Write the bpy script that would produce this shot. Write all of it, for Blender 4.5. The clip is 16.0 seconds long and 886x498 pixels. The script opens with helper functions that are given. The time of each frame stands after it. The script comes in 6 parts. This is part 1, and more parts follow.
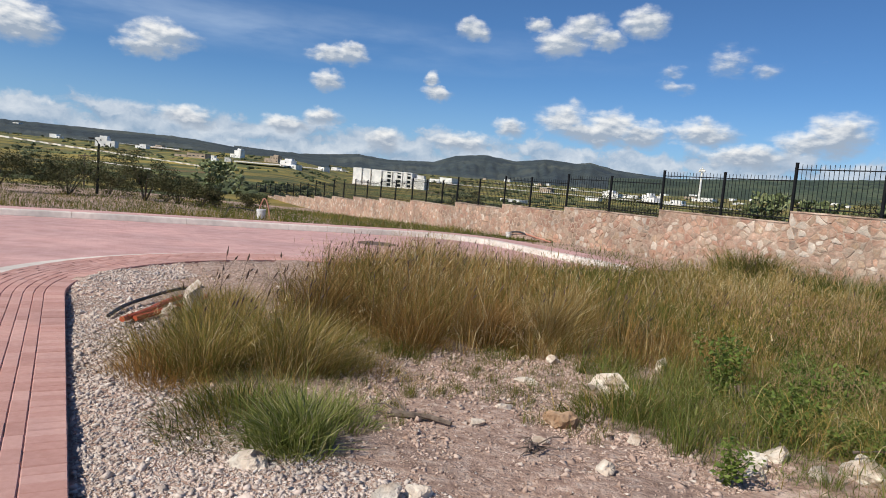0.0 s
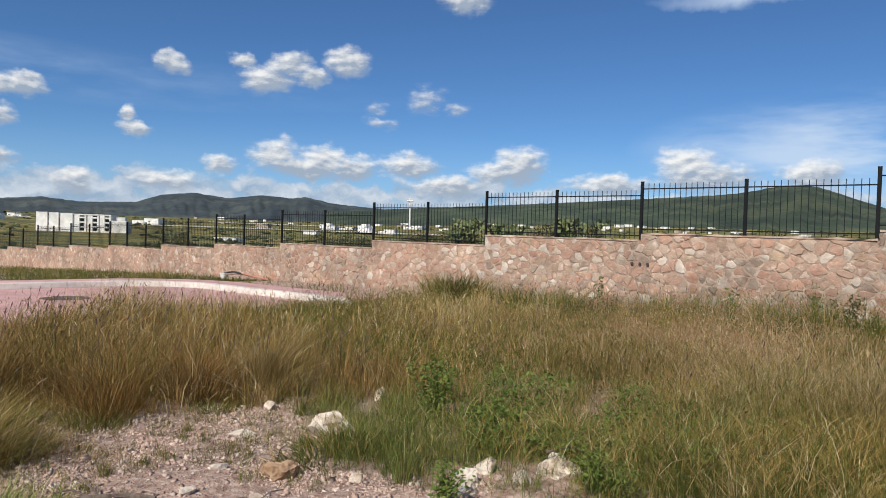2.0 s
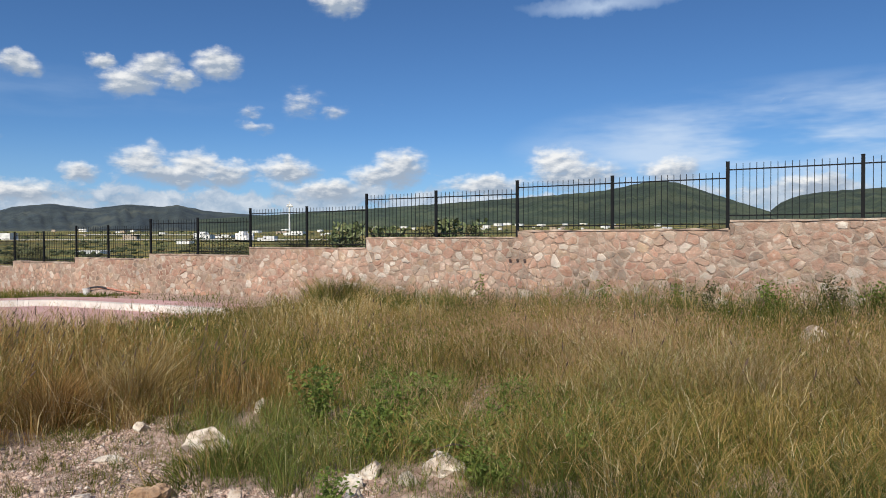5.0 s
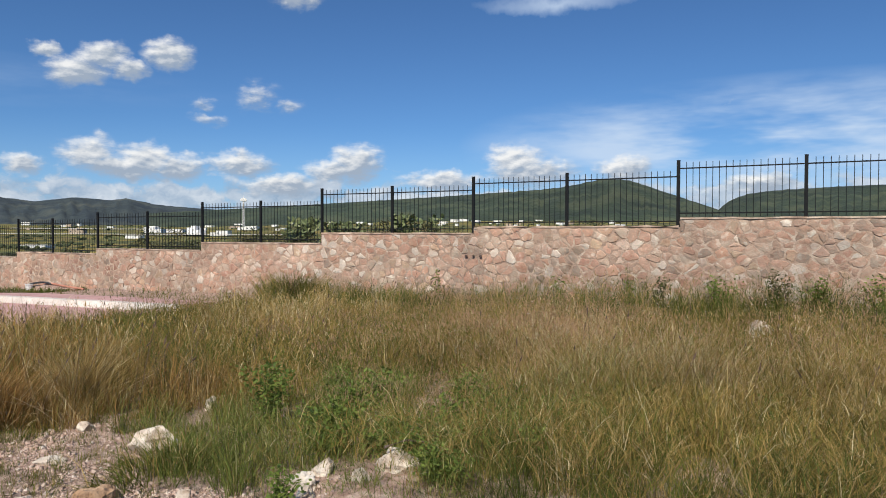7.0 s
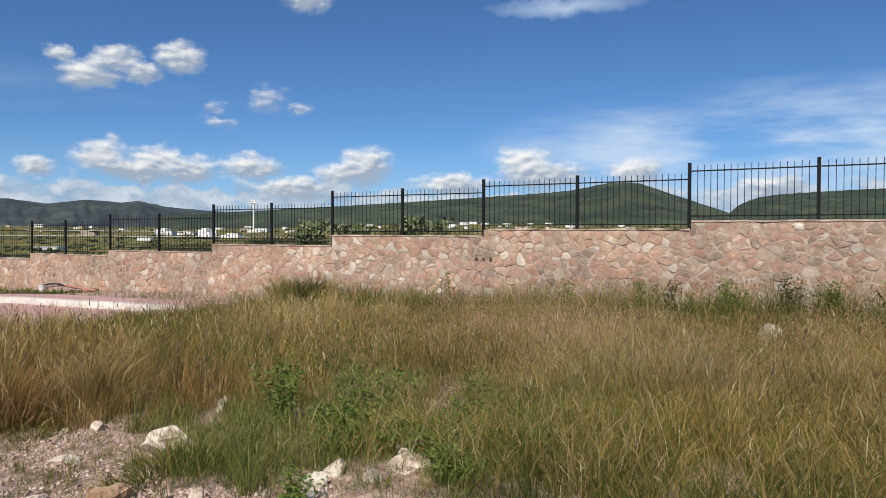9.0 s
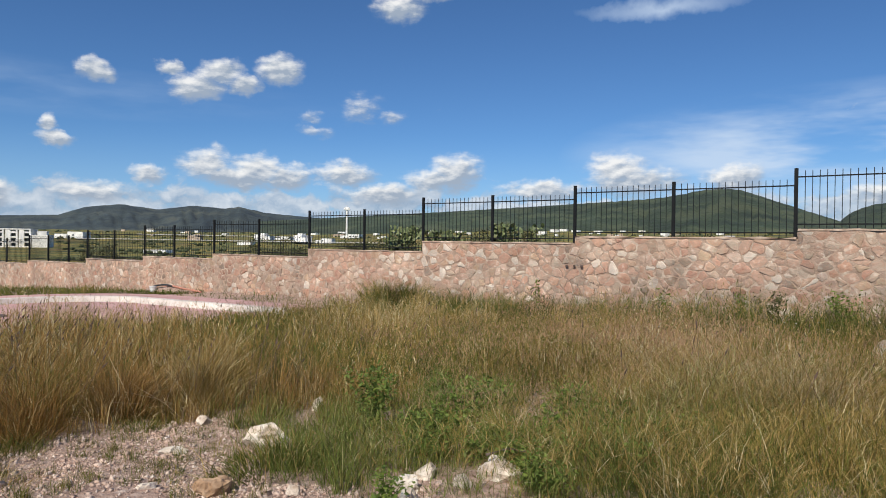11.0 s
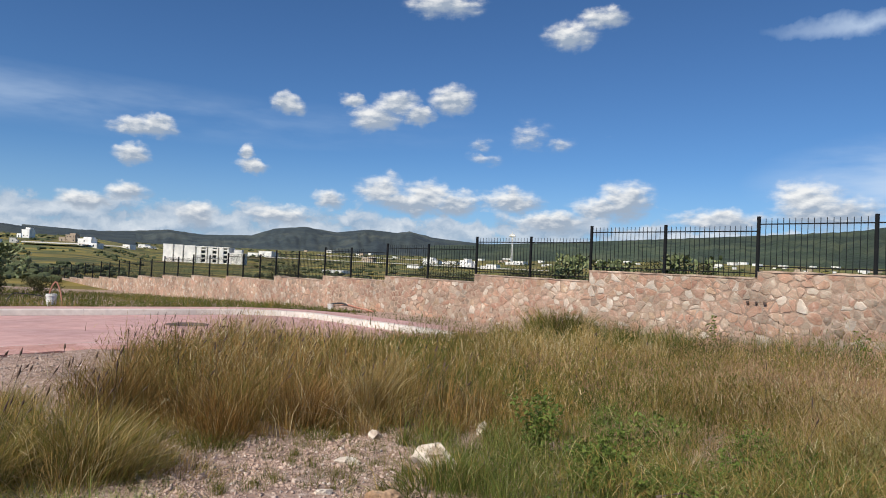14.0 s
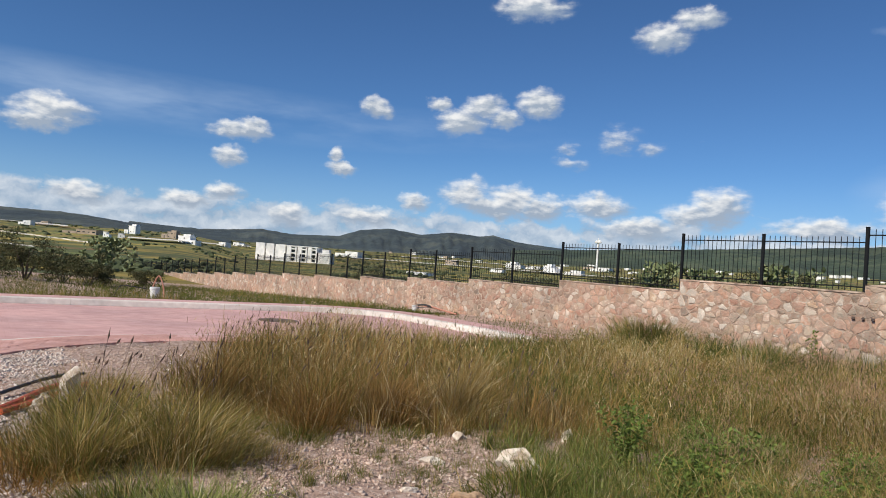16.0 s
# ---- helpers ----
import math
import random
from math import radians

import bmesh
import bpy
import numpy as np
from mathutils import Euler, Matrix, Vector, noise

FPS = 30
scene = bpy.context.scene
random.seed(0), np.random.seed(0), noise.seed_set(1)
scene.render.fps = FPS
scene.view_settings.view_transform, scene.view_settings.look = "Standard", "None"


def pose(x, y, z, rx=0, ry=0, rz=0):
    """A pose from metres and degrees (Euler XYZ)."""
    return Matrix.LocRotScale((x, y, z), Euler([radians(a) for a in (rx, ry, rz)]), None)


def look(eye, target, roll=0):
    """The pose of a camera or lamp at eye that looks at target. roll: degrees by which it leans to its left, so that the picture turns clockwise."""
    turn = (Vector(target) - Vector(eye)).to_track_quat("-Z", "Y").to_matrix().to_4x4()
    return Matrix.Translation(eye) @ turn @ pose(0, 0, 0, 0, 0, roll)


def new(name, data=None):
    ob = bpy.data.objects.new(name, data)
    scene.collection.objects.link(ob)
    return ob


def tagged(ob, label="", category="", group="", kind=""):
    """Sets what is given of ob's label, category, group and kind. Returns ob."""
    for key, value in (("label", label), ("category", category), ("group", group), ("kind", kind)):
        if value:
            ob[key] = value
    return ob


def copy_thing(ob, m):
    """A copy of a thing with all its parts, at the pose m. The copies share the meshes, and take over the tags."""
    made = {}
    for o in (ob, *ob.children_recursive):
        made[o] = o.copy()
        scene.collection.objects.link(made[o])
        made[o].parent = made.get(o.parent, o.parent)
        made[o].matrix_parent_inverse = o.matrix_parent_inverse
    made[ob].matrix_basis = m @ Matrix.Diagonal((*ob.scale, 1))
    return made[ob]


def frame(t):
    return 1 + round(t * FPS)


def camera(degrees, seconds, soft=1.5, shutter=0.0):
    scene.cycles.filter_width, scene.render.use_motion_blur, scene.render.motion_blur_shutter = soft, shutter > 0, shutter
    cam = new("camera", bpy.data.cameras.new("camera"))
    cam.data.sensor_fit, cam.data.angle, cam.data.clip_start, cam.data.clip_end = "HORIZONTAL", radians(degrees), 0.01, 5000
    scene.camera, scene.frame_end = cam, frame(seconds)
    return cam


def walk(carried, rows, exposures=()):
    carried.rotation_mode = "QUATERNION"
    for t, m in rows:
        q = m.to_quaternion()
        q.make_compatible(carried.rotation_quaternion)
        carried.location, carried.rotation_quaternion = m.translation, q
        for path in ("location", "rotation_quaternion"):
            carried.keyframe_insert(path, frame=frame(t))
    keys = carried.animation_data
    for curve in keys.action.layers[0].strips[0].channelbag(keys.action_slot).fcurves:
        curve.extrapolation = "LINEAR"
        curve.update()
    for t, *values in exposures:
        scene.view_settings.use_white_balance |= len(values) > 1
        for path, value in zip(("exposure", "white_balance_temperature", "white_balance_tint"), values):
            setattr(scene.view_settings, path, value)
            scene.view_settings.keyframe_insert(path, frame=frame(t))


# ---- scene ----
cam = camera(64.97, 16.0, soft=0.95)
PATH = [
    (0.0, pose(-0.196, -0.125, 1.563, 84.56, -4.90, 3.27)),
    (0.5, pose(-0.191, -0.116, 1.565, 85.17, -5.09, -0.49)),
    (1.0, pose(-0.159, -0.110, 1.590, 86.58, -4.41, -7.76)),
    (1.5, pose(-0.112, -0.061, 1.611, 87.84, -3.16, -14.48)),
    (2.0, pose(-0.081, -0.028, 1.602, 88.73, -1.86, -19.68)),
    (2.5, pose(-0.057, 0.009, 1.593, 89.22, -0.71, -23.34)),
    (3.0, pose(-0.043, -0.007, 1.594, 89.33, 0.02, -25.66)),
    (3.5, pose(-0.020, 0.009, 1.592, 89.36, 0.28, -27.24)),
    (4.0, pose(-0.023, -0.008, 1.592, 89.34, 0.28, -28.11)),
    (6.5, pose(-0.020, -0.006, 1.592, 88.63, -0.05, -31.69)),
    (7.0, pose(-0.004, -0.004, 1.589, 88.73, -0.12, -32.88)),
    (7.5, pose(-0.010, -0.005, 1.584, 88.80, -0.16, -33.60)),
    (8.0, pose(-0.013, -0.013, 1.581, 88.86, -0.19, -33.66)),
    (10.5, pose(-0.046, 0.010, 1.579, 89.25, -0.57, -26.71)),
    (11.0, pose(-0.049, -0.001, 1.578, 89.45, -0.74, -24.79)),
    (11.5, pose(-0.070, 0.001, 1.578, 89.81, -0.97, -22.49)),
    (12.0, pose(-0.070, 0.024, 1.581, 90.23, -1.20, -19.82)),
    (12.5, pose(-0.076, -0.010, 1.590, 90.64, -1.48, -16.97)),
    (13.0, pose(-0.085, -0.007, 1.582, 90.98, -1.79, -14.59)),
    (13.5, pose(-0.090, -0.018, 1.580, 91.20, -2.17, -12.80)),
    (14.0, pose(-0.102, -0.024, 1.582, 91.28, -2.60, -11.30)),
    (14.5, pose(-0.107, -0.039, 1.581, 91.25, -3.08, -9.77)),
    (15.0, pose(-0.125, -0.043, 1.575, 91.18, -3.56, -7.99)),
    (15.5, pose(-0.137, -0.027, 1.567, 91.16, -3.96, -6.12)),
    (16.0, pose(-0.152, -0.029, 1.573, 91.19, -4.09, -4.47)),
]
walk(cam, PATH)

# The wall's frame: u runs along the wall away from the eye, v across to the wall.
WALL_AZ = radians(-29.1)
AU = Vector((math.sin(WALL_AZ), math.cos(WALL_AZ)))
AV = Vector((AU.y, -AU.x))
WALL_V = 16.13


def xy(u, v):
    return (AU.x * u + AV.x * v, AU.y * u + AV.y * v)


def polar(az, d):
    return (d * math.sin(radians(az)), d * math.cos(radians(az)))


def smooth(a, b, x):
    t = min(1.0, max(0.0, (x - a) / (b - a)))
    return t * t * (3 - 2 * t)


# ---- sky, sun ----
SUN_AZ, SUN_EL = -132.0, 44.0
sun = new("sun", bpy.data.lights.new("sun", 'SUN'))
sun.data.energy = 4.7
sun.data.color = (1.0, 0.925, 0.79)
sun.data.angle = radians(0.5)
sx, sy = polar(SUN_AZ, math.cos(radians(SUN_EL)) * 50)
sun.matrix_basis = look((sx, sy, 50 * math.sin(radians(SUN_EL))), (0, 0, 0))

world = bpy.data.worlds.new("sky")
world.use_nodes = True
scene.world = world
WT = world.node_tree


def wnode(kind, **kw):
    n = WT.nodes.new(kind)
    for k, val in kw.items():
        if k == "operation":
            n.operation = val
    return n


def wmath(op, a, b=None, c=None, clamp=False):
    n = WT.nodes.new("ShaderNodeMath")
    n.operation, n.use_clamp = op, clamp
    for i, s in enumerate((a, b, c)):
        if s is None:
            continue
        if isinstance(s, (int, float)):
            n.inputs[i].default_value = s
        else:
            WT.links.new(s, n.inputs[i])
    return n.outputs[0]


def wvec(op, a, b=None, c=None, scale=None):
    n = WT.nodes.new("ShaderNodeVectorMath")
    n.operation = op
    for i, s in enumerate((a, b, c)):
        if s is None:
            continue
        if isinstance(s, tuple):
            n.inputs[i].default_value = s
        else:
            WT.links.new(s, n.inputs[i])
    if scale is not None:
        if isinstance(scale, (int, float)):
            n.inputs["Scale"].default_value = scale
        else:
            WT.links.new(scale, n.inputs["Scale"])
    return n.outputs["Value"] if op in ("LENGTH", "DOT_PRODUCT") else n.outputs["Vector"]


def wnoise(vec, scale, detail, rough=0.55):
    n = WT.nodes.new("ShaderNodeTexNoise")
    n.inputs["Scale"].default_value = scale
    n.inputs["Detail"].default_value = detail
    n.inputs["Roughness"].default_value = rough
    WT.links.new(vec, n.inputs["Vector"])
    return n


def wmix(f, a, b):
    n = WT.nodes.new("ShaderNodeMix")
    n.data_type = 'RGBA'
    for s, i in ((f, 0), (a, 6), (b, 7)):
        if isinstance(s, (int, float)):
            n.inputs[i].default_value = s
        elif isinstance(s, tuple):
            n.inputs[i].default_value = s
        else:
            WT.links.new(s, n.inputs[i])
    return n.outputs[2]


def wstep(x, a, b):
    n = WT.nodes.new("ShaderNodeMapRange")
    n.interpolation_type = 'SMOOTHSTEP'
    WT.links.new(x, n.inputs[0])
    n.inputs[1].default_value, n.inputs[2].default_value = a, b
    return n.outputs[0]


sky = WT.nodes.new("ShaderNodeTexSky")
sky.sky_type = 'NISHITA'
sky.sun_disc = False
sky.sun_elevation = radians(SUN_EL)
sky.sun_rotation = radians(SUN_AZ)
sky.altitude = 1900
sky.air_density, sky.dust_density, sky.ozone_density = 1.0, 0.4, 3.0

coord = WT.nodes.new("ShaderNodeTexCoord").outputs["Generated"]
sep = WT.nodes.new("ShaderNodeSeparateXYZ")
WT.links.new(coord, sep.inputs[0])
az = wmath('MULTIPLY', wmath('ARCTAN2', sep.outputs[0], sep.outputs[1]), 57.2958)
el = wmath('MULTIPLY', wmath('ARCSINE', sep.outputs[2]), 57.2958)
comb = WT.nodes.new("ShaderNodeCombineXYZ")
WT.links.new(az, comb.inputs[0])
WT.links.new(el, comb.inputs[1])
AE = comb.outputs[0]
# ragged edges: the place is pushed about by noise before the clouds are looked up
big = wnoise(AE, 0.50, 4.5, 0.55)
warp = wvec('SCALE', wvec('SUBTRACT', big.outputs["Color"], (0.5, 0.5, 0.5)), scale=1.8)
AEW = wvec('ADD', AE, warp)
# azimuth, elevation, half width, half height, in degrees
CUMULUS = (
    (5.2, 11.7, 2.6, 1.3), (6.9, 12.8, 2.0, 1.2), (3.2, 12.9, 1.3, 0.7), (8.8, 12.0, 1.6, 0.9), (11.4, 13.3, 2.2, 1.4),
    (-1.9, 12.2, 1.6, 1.0), 
    (-4.9, 8.1, 0.8, 0.9), (-4.3, 7.2, 1.7, 0.6), (-13.3, 7.25, 1.6, 1.0), (-12.6, 9.2, 2.9, 0.8), (-11.6, 9.6, 1.6, 0.8),
    (-25.6, 8.9, 3.2, 1.3), (-26.6, 8.0, 2.6, 0.8), (-34.8, 8.6, 3.2, 1.7), (10.5, 20.6, 3.6, 1.2), (20.9, 18.6, 2.6, 1.3), (23.5, 19.8, 2.4, 1.0),
)
# thin grey shreds
SHREDS = ((18.1, 10.7, 2.2, 1.6), (20.5, 9.95, 1.5, 0.8), (14.3, 8.8, 1.9, 0.75), (13.9, 9.9, 1.2, 0.7))
BANK = (
    (5.9, 5.9, 1.9, 1.35), (9.6, 5.5, 2.3, 1.15), (12.2, 5.2, 2.0, 0.95), (8.0, 5.0, 3.2, 0.8), (16.6, 5.5, 2.4, 1.0), (23.6, 5.2, 2.2, 1.0), (25.8, 5.7, 2.2, 1.5),
    (1.8, 5.1, 1.3, 0.8), (38.9, 6.0, 2.4, 1.3), (40.2, 5.1, 3.6, 1.2), (47.4, 5.2, 2.2, 1.0), (57.4, 3.9, 2.2, 0.8), (-13.4, 4.4, 1.6, 0.7),
    (-16.1, 3.6, 2.0, 0.7), (-23.4, 3.5, 2.0, 0.8), (-8.4, 3.1, 1.3, 0.9), (-2.0, 3.4, 2.4, 0.8), (20.0, 3.9, 3.0, 0.9), (33.0, 4.4, 3.5, 0.8),
)
cover, lean, weight = None, None, None
for a0, e0, ra, rb, dense in (tuple((*c_, 1.0) for c_ in CUMULUS) + tuple((*c_, 0.44) for c_ in SHREDS)
                              + tuple((a_, e_ - 0.1, w_ * 1.22, h_ * 1.28, 1.0) for a_, e_, w_, h_ in BANK)):
    local = wvec('MULTIPLY_ADD', AEW, (1 / ra, 1 / rb, 0.0), (-a0 / ra, -e0 / rb, 0.0))
    q = wmath('MULTIPLY', wmath('SUBTRACT', 1.12, wvec('LENGTH', local), clamp=True), dense)
    pull = wvec('SCALE', local, scale=q)
    cover = q if cover is None else wmath('MAXIMUM', cover, q)
    lean = pull if lean is None else wvec('ADD', lean, pull)
    weight = q if weight is None else wmath('ADD', weight, q)
lean_s = WT.nodes.new("ShaderNodeSeparateXYZ")
WT.links.new(lean, lean_s.inputs[0])
height_in = wmath('DIVIDE', lean_s.outputs[1], wmath('ADD', weight, 0.05))
side_in = wmath('DIVIDE', lean_s.outputs[0], wmath('ADD', weight, 0.05))
stretch = wvec('MULTIPLY', AE, (1.0, 2.2, 1.0))
fine = wnoise(stretch, 0.85, 4.0, 0.52).outputs["Fac"]
fine_up = wnoise(wvec('ADD', stretch, (-0.3, 0.7, 0.0)), 0.85, 4.0, 0.52).outputs["Fac"]
relief = wmath('SUBTRACT', fine, fine_up)
ragged = wmath('ADD', cover, wmath('MULTIPLY', wmath('SUBTRACT', fine, 0.5), 0.85))
puff = wmath('MULTIPLY', wstep(ragged, 0.02, 0.80), wstep(cover, 0.0, 0.30))
# low bank of broken cloud along the horizon: heaped tops over flat grey bases
heap_at = wvec('MULTIPLY', AEW, (0.30, 0.62, 1.0))
low = wnoise(heap_at, 1.0, 5.0, 0.50).outputs["Fac"]
low_up = wnoise(wvec('ADD', heap_at, (-0.10, 0.42, 0.0)), 1.0, 5.0, 0.50).outputs["Fac"]
low_relief = wmath('SUBTRACT', low, low_up)
low_env = wmath('MULTIPLY', wstep(el, 6.0, 2.4), 0.52)
low_c = wmath('MULTIPLY', wstep(wmath('ADD', low, low_env), 0.74, 0.96), 0.85)
# thin veils
veil = wnoise(wvec('MULTIPLY', AE, (0.05, 0.22, 1.0)), 1.0, 5.0, 0.6).outputs["Fac"]
band_l = wmath('SUBTRACT', 1.0, wvec('LENGTH', wvec('MULTIPLY_ADD', AE, (1 / 24, 1 / 5.0, 0.0), (-58 / 24, -7.0 / 5.0, 0.0))), clamp=True)
band_r = wmath('SUBTRACT', 1.0, wvec('LENGTH', wvec('MULTIPLY_ADD', AE, (1 / 40, 1 / 2.4, 0.0), (22 / 40, -10.6 / 2.4, 0.0))), clamp=True)
band_w = wmath('SUBTRACT', 1.0, wvec('LENGTH', wvec('MULTIPLY_ADD', AEW, (1 / 7, 1 / 0.9, 0.0), (-42 / 7, -17.9 / 0.9, 0.0))), clamp=True)
veil_c = wmath('MULTIPLY', wmath('ADD', wmath('MULTIPLY', band_l, 2.3), wmath('MULTIPLY', band_r, 0.55)), wstep(veil, 0.36, 0.70), clamp=True)
veil_c = wmath('MAXIMUM', veil_c, wmath('MULTIPLY', band_w, 0.9))
haze = wmath('MULTIPLY', wstep(el, 9.0, 0.0), 0.42)
light = wmath('ADD', wmath('MULTIPLY', height_in, 1.15), wmath('ADD', wmath('MULTIPLY', relief, 1.7), wmath('MULTIPLY', side_in, -0.40)))
tone = wmath('MULTIPLY', wmath('ADD', light, 0.31, clamp=True), wstep(cover, -0.25, 0.34), clamp=True)
cloud_col = wmix(tone, (0.36, 0.43, 0.53, 1), (0.92, 0.92, 0.91, 1))
low_tone = wmath('ADD', wmath('MULTIPLY', low_relief, 2.3), 0.38, clamp=True)
low_col = wmix(low_tone, (0.32, 0.42, 0.56, 1), (0.78, 0.81, 0.85, 1))
SKY_STRENGTH = 0.075
tinted = wvec('MULTIPLY', sky.outputs[0], (0.66, 0.98, 1.28))
sky_col = wvec('SCALE', tinted, scale=SKY_STRENGTH)
hazed = wmix(haze, sky_col, (0.36, 0.52, 0.74, 1))
s1 = wmix(wmath('MULTIPLY', veil_c, 0.75), hazed, (0.62, 0.74, 0.90, 1))
s2 = wmix(low_c, s1, low_col)
s3 = wmix(wmath('MULTIPLY', puff, 0.96), s2, cloud_col)
WT.links.new(s3, WT.nodes["Background"].inputs[0])
WT.nodes["Background"].inputs[1].default_value = 1.0


# ---- materials ----
def material(name, stops, scale=2.0, detail=6.0, rough=0.85, bump=0.3, bump_scale=30.0, vary="", vary_stops=None, vary_mix=0.6,
             big_scale=0.25, big_dark=0.75, metallic=0.0, translucent=0.0, bump_dist=0.01):
    m = bpy.data.materials.new(name)
    m.use_nodes = True
    t = m.node_tree
    b = t.nodes["Principled BSDF"]
    b.inputs["Roughness"].default_value = rough
    b.inputs["Metallic"].default_value = metallic
    geo = t.nodes.new("ShaderNodeNewGeometry")
    pos = geo.outputs["Position"]

    def ramp(src, st):
        r = t.nodes.new("ShaderNodeValToRGB")
        e = r.color_ramp.elements
        while len(e) < len(st):
            e.new(0.5)
        for k, (p, c) in enumerate(st):
            e[k].position, e[k].color = p, (*c, 1)
        t.links.new(src, r.inputs[0])
        return r.outputs[0]

    def noise_at(s, d):
        n = t.nodes.new("ShaderNodeTexNoise")
        n.inputs["Scale"].default_value, n.inputs["Detail"].default_value = s, d
        t.links.new(pos, n.inputs["Vector"])
        return n.outputs["Fac"]

    def mix(f, a, c, mode='MIX'):
        n = t.nodes.new("ShaderNodeMix")
        n.data_type, n.blend_type = 'RGBA', mode
        for s, i in ((f, 0), (a, 6), (c, 7)):
            if isinstance(s, float):
                n.inputs[i].default_value = s
            elif isinstance(s, tuple):
                n.inputs[i].default_value = s
            else:
                t.links.new(s, n.inputs[i])
        return n.outputs[2]
    col = ramp(noise_at(scale, detail), stops)
    if vary:
        if vary == "object":
            src = t.nodes.new("ShaderNodeObjectInfo").outputs["Random"]
        elif vary == "island":
            src = geo.outputs["Random Per Island"]
        else:
            uvn = t.nodes.new("ShaderNodeUVMap")
            s_ = t.nodes.new("ShaderNodeSeparateXYZ")
            t.links.new(uvn.outputs[0], s_.inputs[0])
            src = s_.outputs[0 if vary == "uvx" else 1]
        col = mix(vary_mix, col, ramp(src, vary_stops))
    if big_scale:
        col = mix(1.0, col, ramp(noise_at(big_scale, 3.0), [(0.35, (big_dark,) * 3), (0.65, (1.08, 1.06, 1.04))]), 'MULTIPLY')
    t.links.new(col, b.inputs["Base Color"])
    if bump:
        bn = t.nodes.new("ShaderNodeBump")
        bn.inputs["Strength"].default_value, bn.inputs["Distance"].default_value = bump, bump_dist
        t.links.new(noise_at(bump_scale, 8.0), bn.inputs["Height"])
        t.links.new(bn.outputs[0], b.inputs["Normal"])
    if translucent:
        tr = t.nodes.new("ShaderNodeBsdfTranslucent")
        t.links.new(col, tr.inputs[0])
        ms = t.nodes.new("ShaderNodeMixShader")
        ms.inputs[0].default_value = translucent
        t.links.new(b.outputs[0], ms.inputs[1])
        t.links.new(tr.outputs[0], ms.inputs[2])
        t.links.new(ms.outputs[0], t.nodes["Material Output"].inputs[0])
    return m


STONE_STOPS = [(0.0, (0.53, 0.275, 0.20)), (0.12, (0.55, 0.39, 0.30)), (0.22, (0.42, 0.20, 0.145)), (0.32, (0.48, 0.41, 0.325)), (0.44, (0.57, 0.31, 0.21)), (0.54, (0.44, 0.31, 0.245)),
               (0.64, (0.56, 0.49, 0.40)), (0.71, (0.20, 0.17, 0.145)), (0.77, (0.54, 0.41, 0.27)), (0.84, (0.57, 0.34, 0.255)), (0.91, (0.70, 0.65, 0.565)), (1.0, (0.82, 0.79, 0.71))]
STONE_GRAIN = [(0.28, (0.17, 0.115, 0.085)), (0.40, (0.47, 0.28, 0.205)), (0.49, (0.42, 0.34, 0.265)), (0.57, (0.55, 0.345, 0.255)), (0.68, (0.76, 0.69, 0.585))]
M_STONE = material("pink_stone", STONE_GRAIN, 6.0, 12, 0.9, 0.9, 16, "object", STONE_STOPS, 0.52, 0.8, 0.66, bump_dist=0.02)
M_STONE_FAR = material("pink_stone_joined", STONE_GRAIN, 6.0, 12, 0.9, 0.9, 16, "island", STONE_STOPS, 0.52, 0.8, 0.66, bump_dist=0.02)
M_MORTAR = material("mortar", [(0.32, (0.33, 0.24, 0.185)), (0.5, (0.46, 0.335, 0.26)), (0.68, (0.58, 0.48, 0.39))], 5, 12, 0.95, 0.9, 25, bump_dist=0.02)
M_CAP = material("cap_mortar", [(0.3, (0.24, 0.17, 0.13)), (0.5, (0.46, 0.34, 0.26)), (0.7, (0.60, 0.49, 0.39))], 4, 10, 0.95, 0.8, 30, bump_dist=0.02)
M_STEEL = material("black_painted_steel", [(0.3, (0.007, 0.008, 0.009)), (0.7, (0.013, 0.014, 0.015))], 8, 4, 0.6, 0.05, 60, big_scale=0)
M_STEEL.node_tree.nodes["Principled BSDF"].inputs["Specular IOR Level"].default_value = 0.2
M_PAVER = material("red_paver", [(0.3, (0.46, 0.25, 0.215)), (0.7, (0.60, 0.36, 0.32))], 25, 8, 0.9, 0.35, 120, "object", [(0.0, (0.43, 0.21, 0.175)), (0.5, (0.55, 0.30, 0.26)), (1.0, (0.66, 0.41, 0.37))], 0.48, 0.9, 0.85)
M_JOINT = material("dark_joint", [(0.3, (0.10, 0.06, 0.05)), (0.7, (0.20, 0.12, 0.10))], 30, 5, 0.95, 0.3, 80)
M_CONC = material("pale_concrete", [(0.3, (0.62, 0.56, 0.51)), (0.7, (0.78, 0.72, 0.66))], 6, 8, 0.9, 0.3, 60, big_scale=0.6, big_dark=0.8)
M_PEBBLE = material("pale_gravel", [(0.3, (0.50, 0.41, 0.36)), (0.7, (0.68, 0.58, 0.52))], 40, 4, 0.95, 0.4, 90, "island",
                    [(0.0, (0.36, 0.30, 0.265)), (0.25, (0.56, 0.48, 0.435)), (0.6, (0.68, 0.61, 0.565)), (0.85, (0.60, 0.46, 0.41)), (1.0, (0.86, 0.83, 0.78))], 0.7, 1.2, 0.85)
M_STONELET = material("earthy_stones", [(0.3, (0.40, 0.29, 0.23)), (0.7, (0.56, 0.44, 0.37))], 40, 4, 0.95, 0.4, 90, "island", [(0.0, (0.38, 0.26, 0.21)), (0.5, (0.58, 0.43, 0.36)), (0.9, (0.68, 0.55, 0.48)), (1.0, (0.84, 0.78, 0.71))], 0.7, 1.2, 0.85)
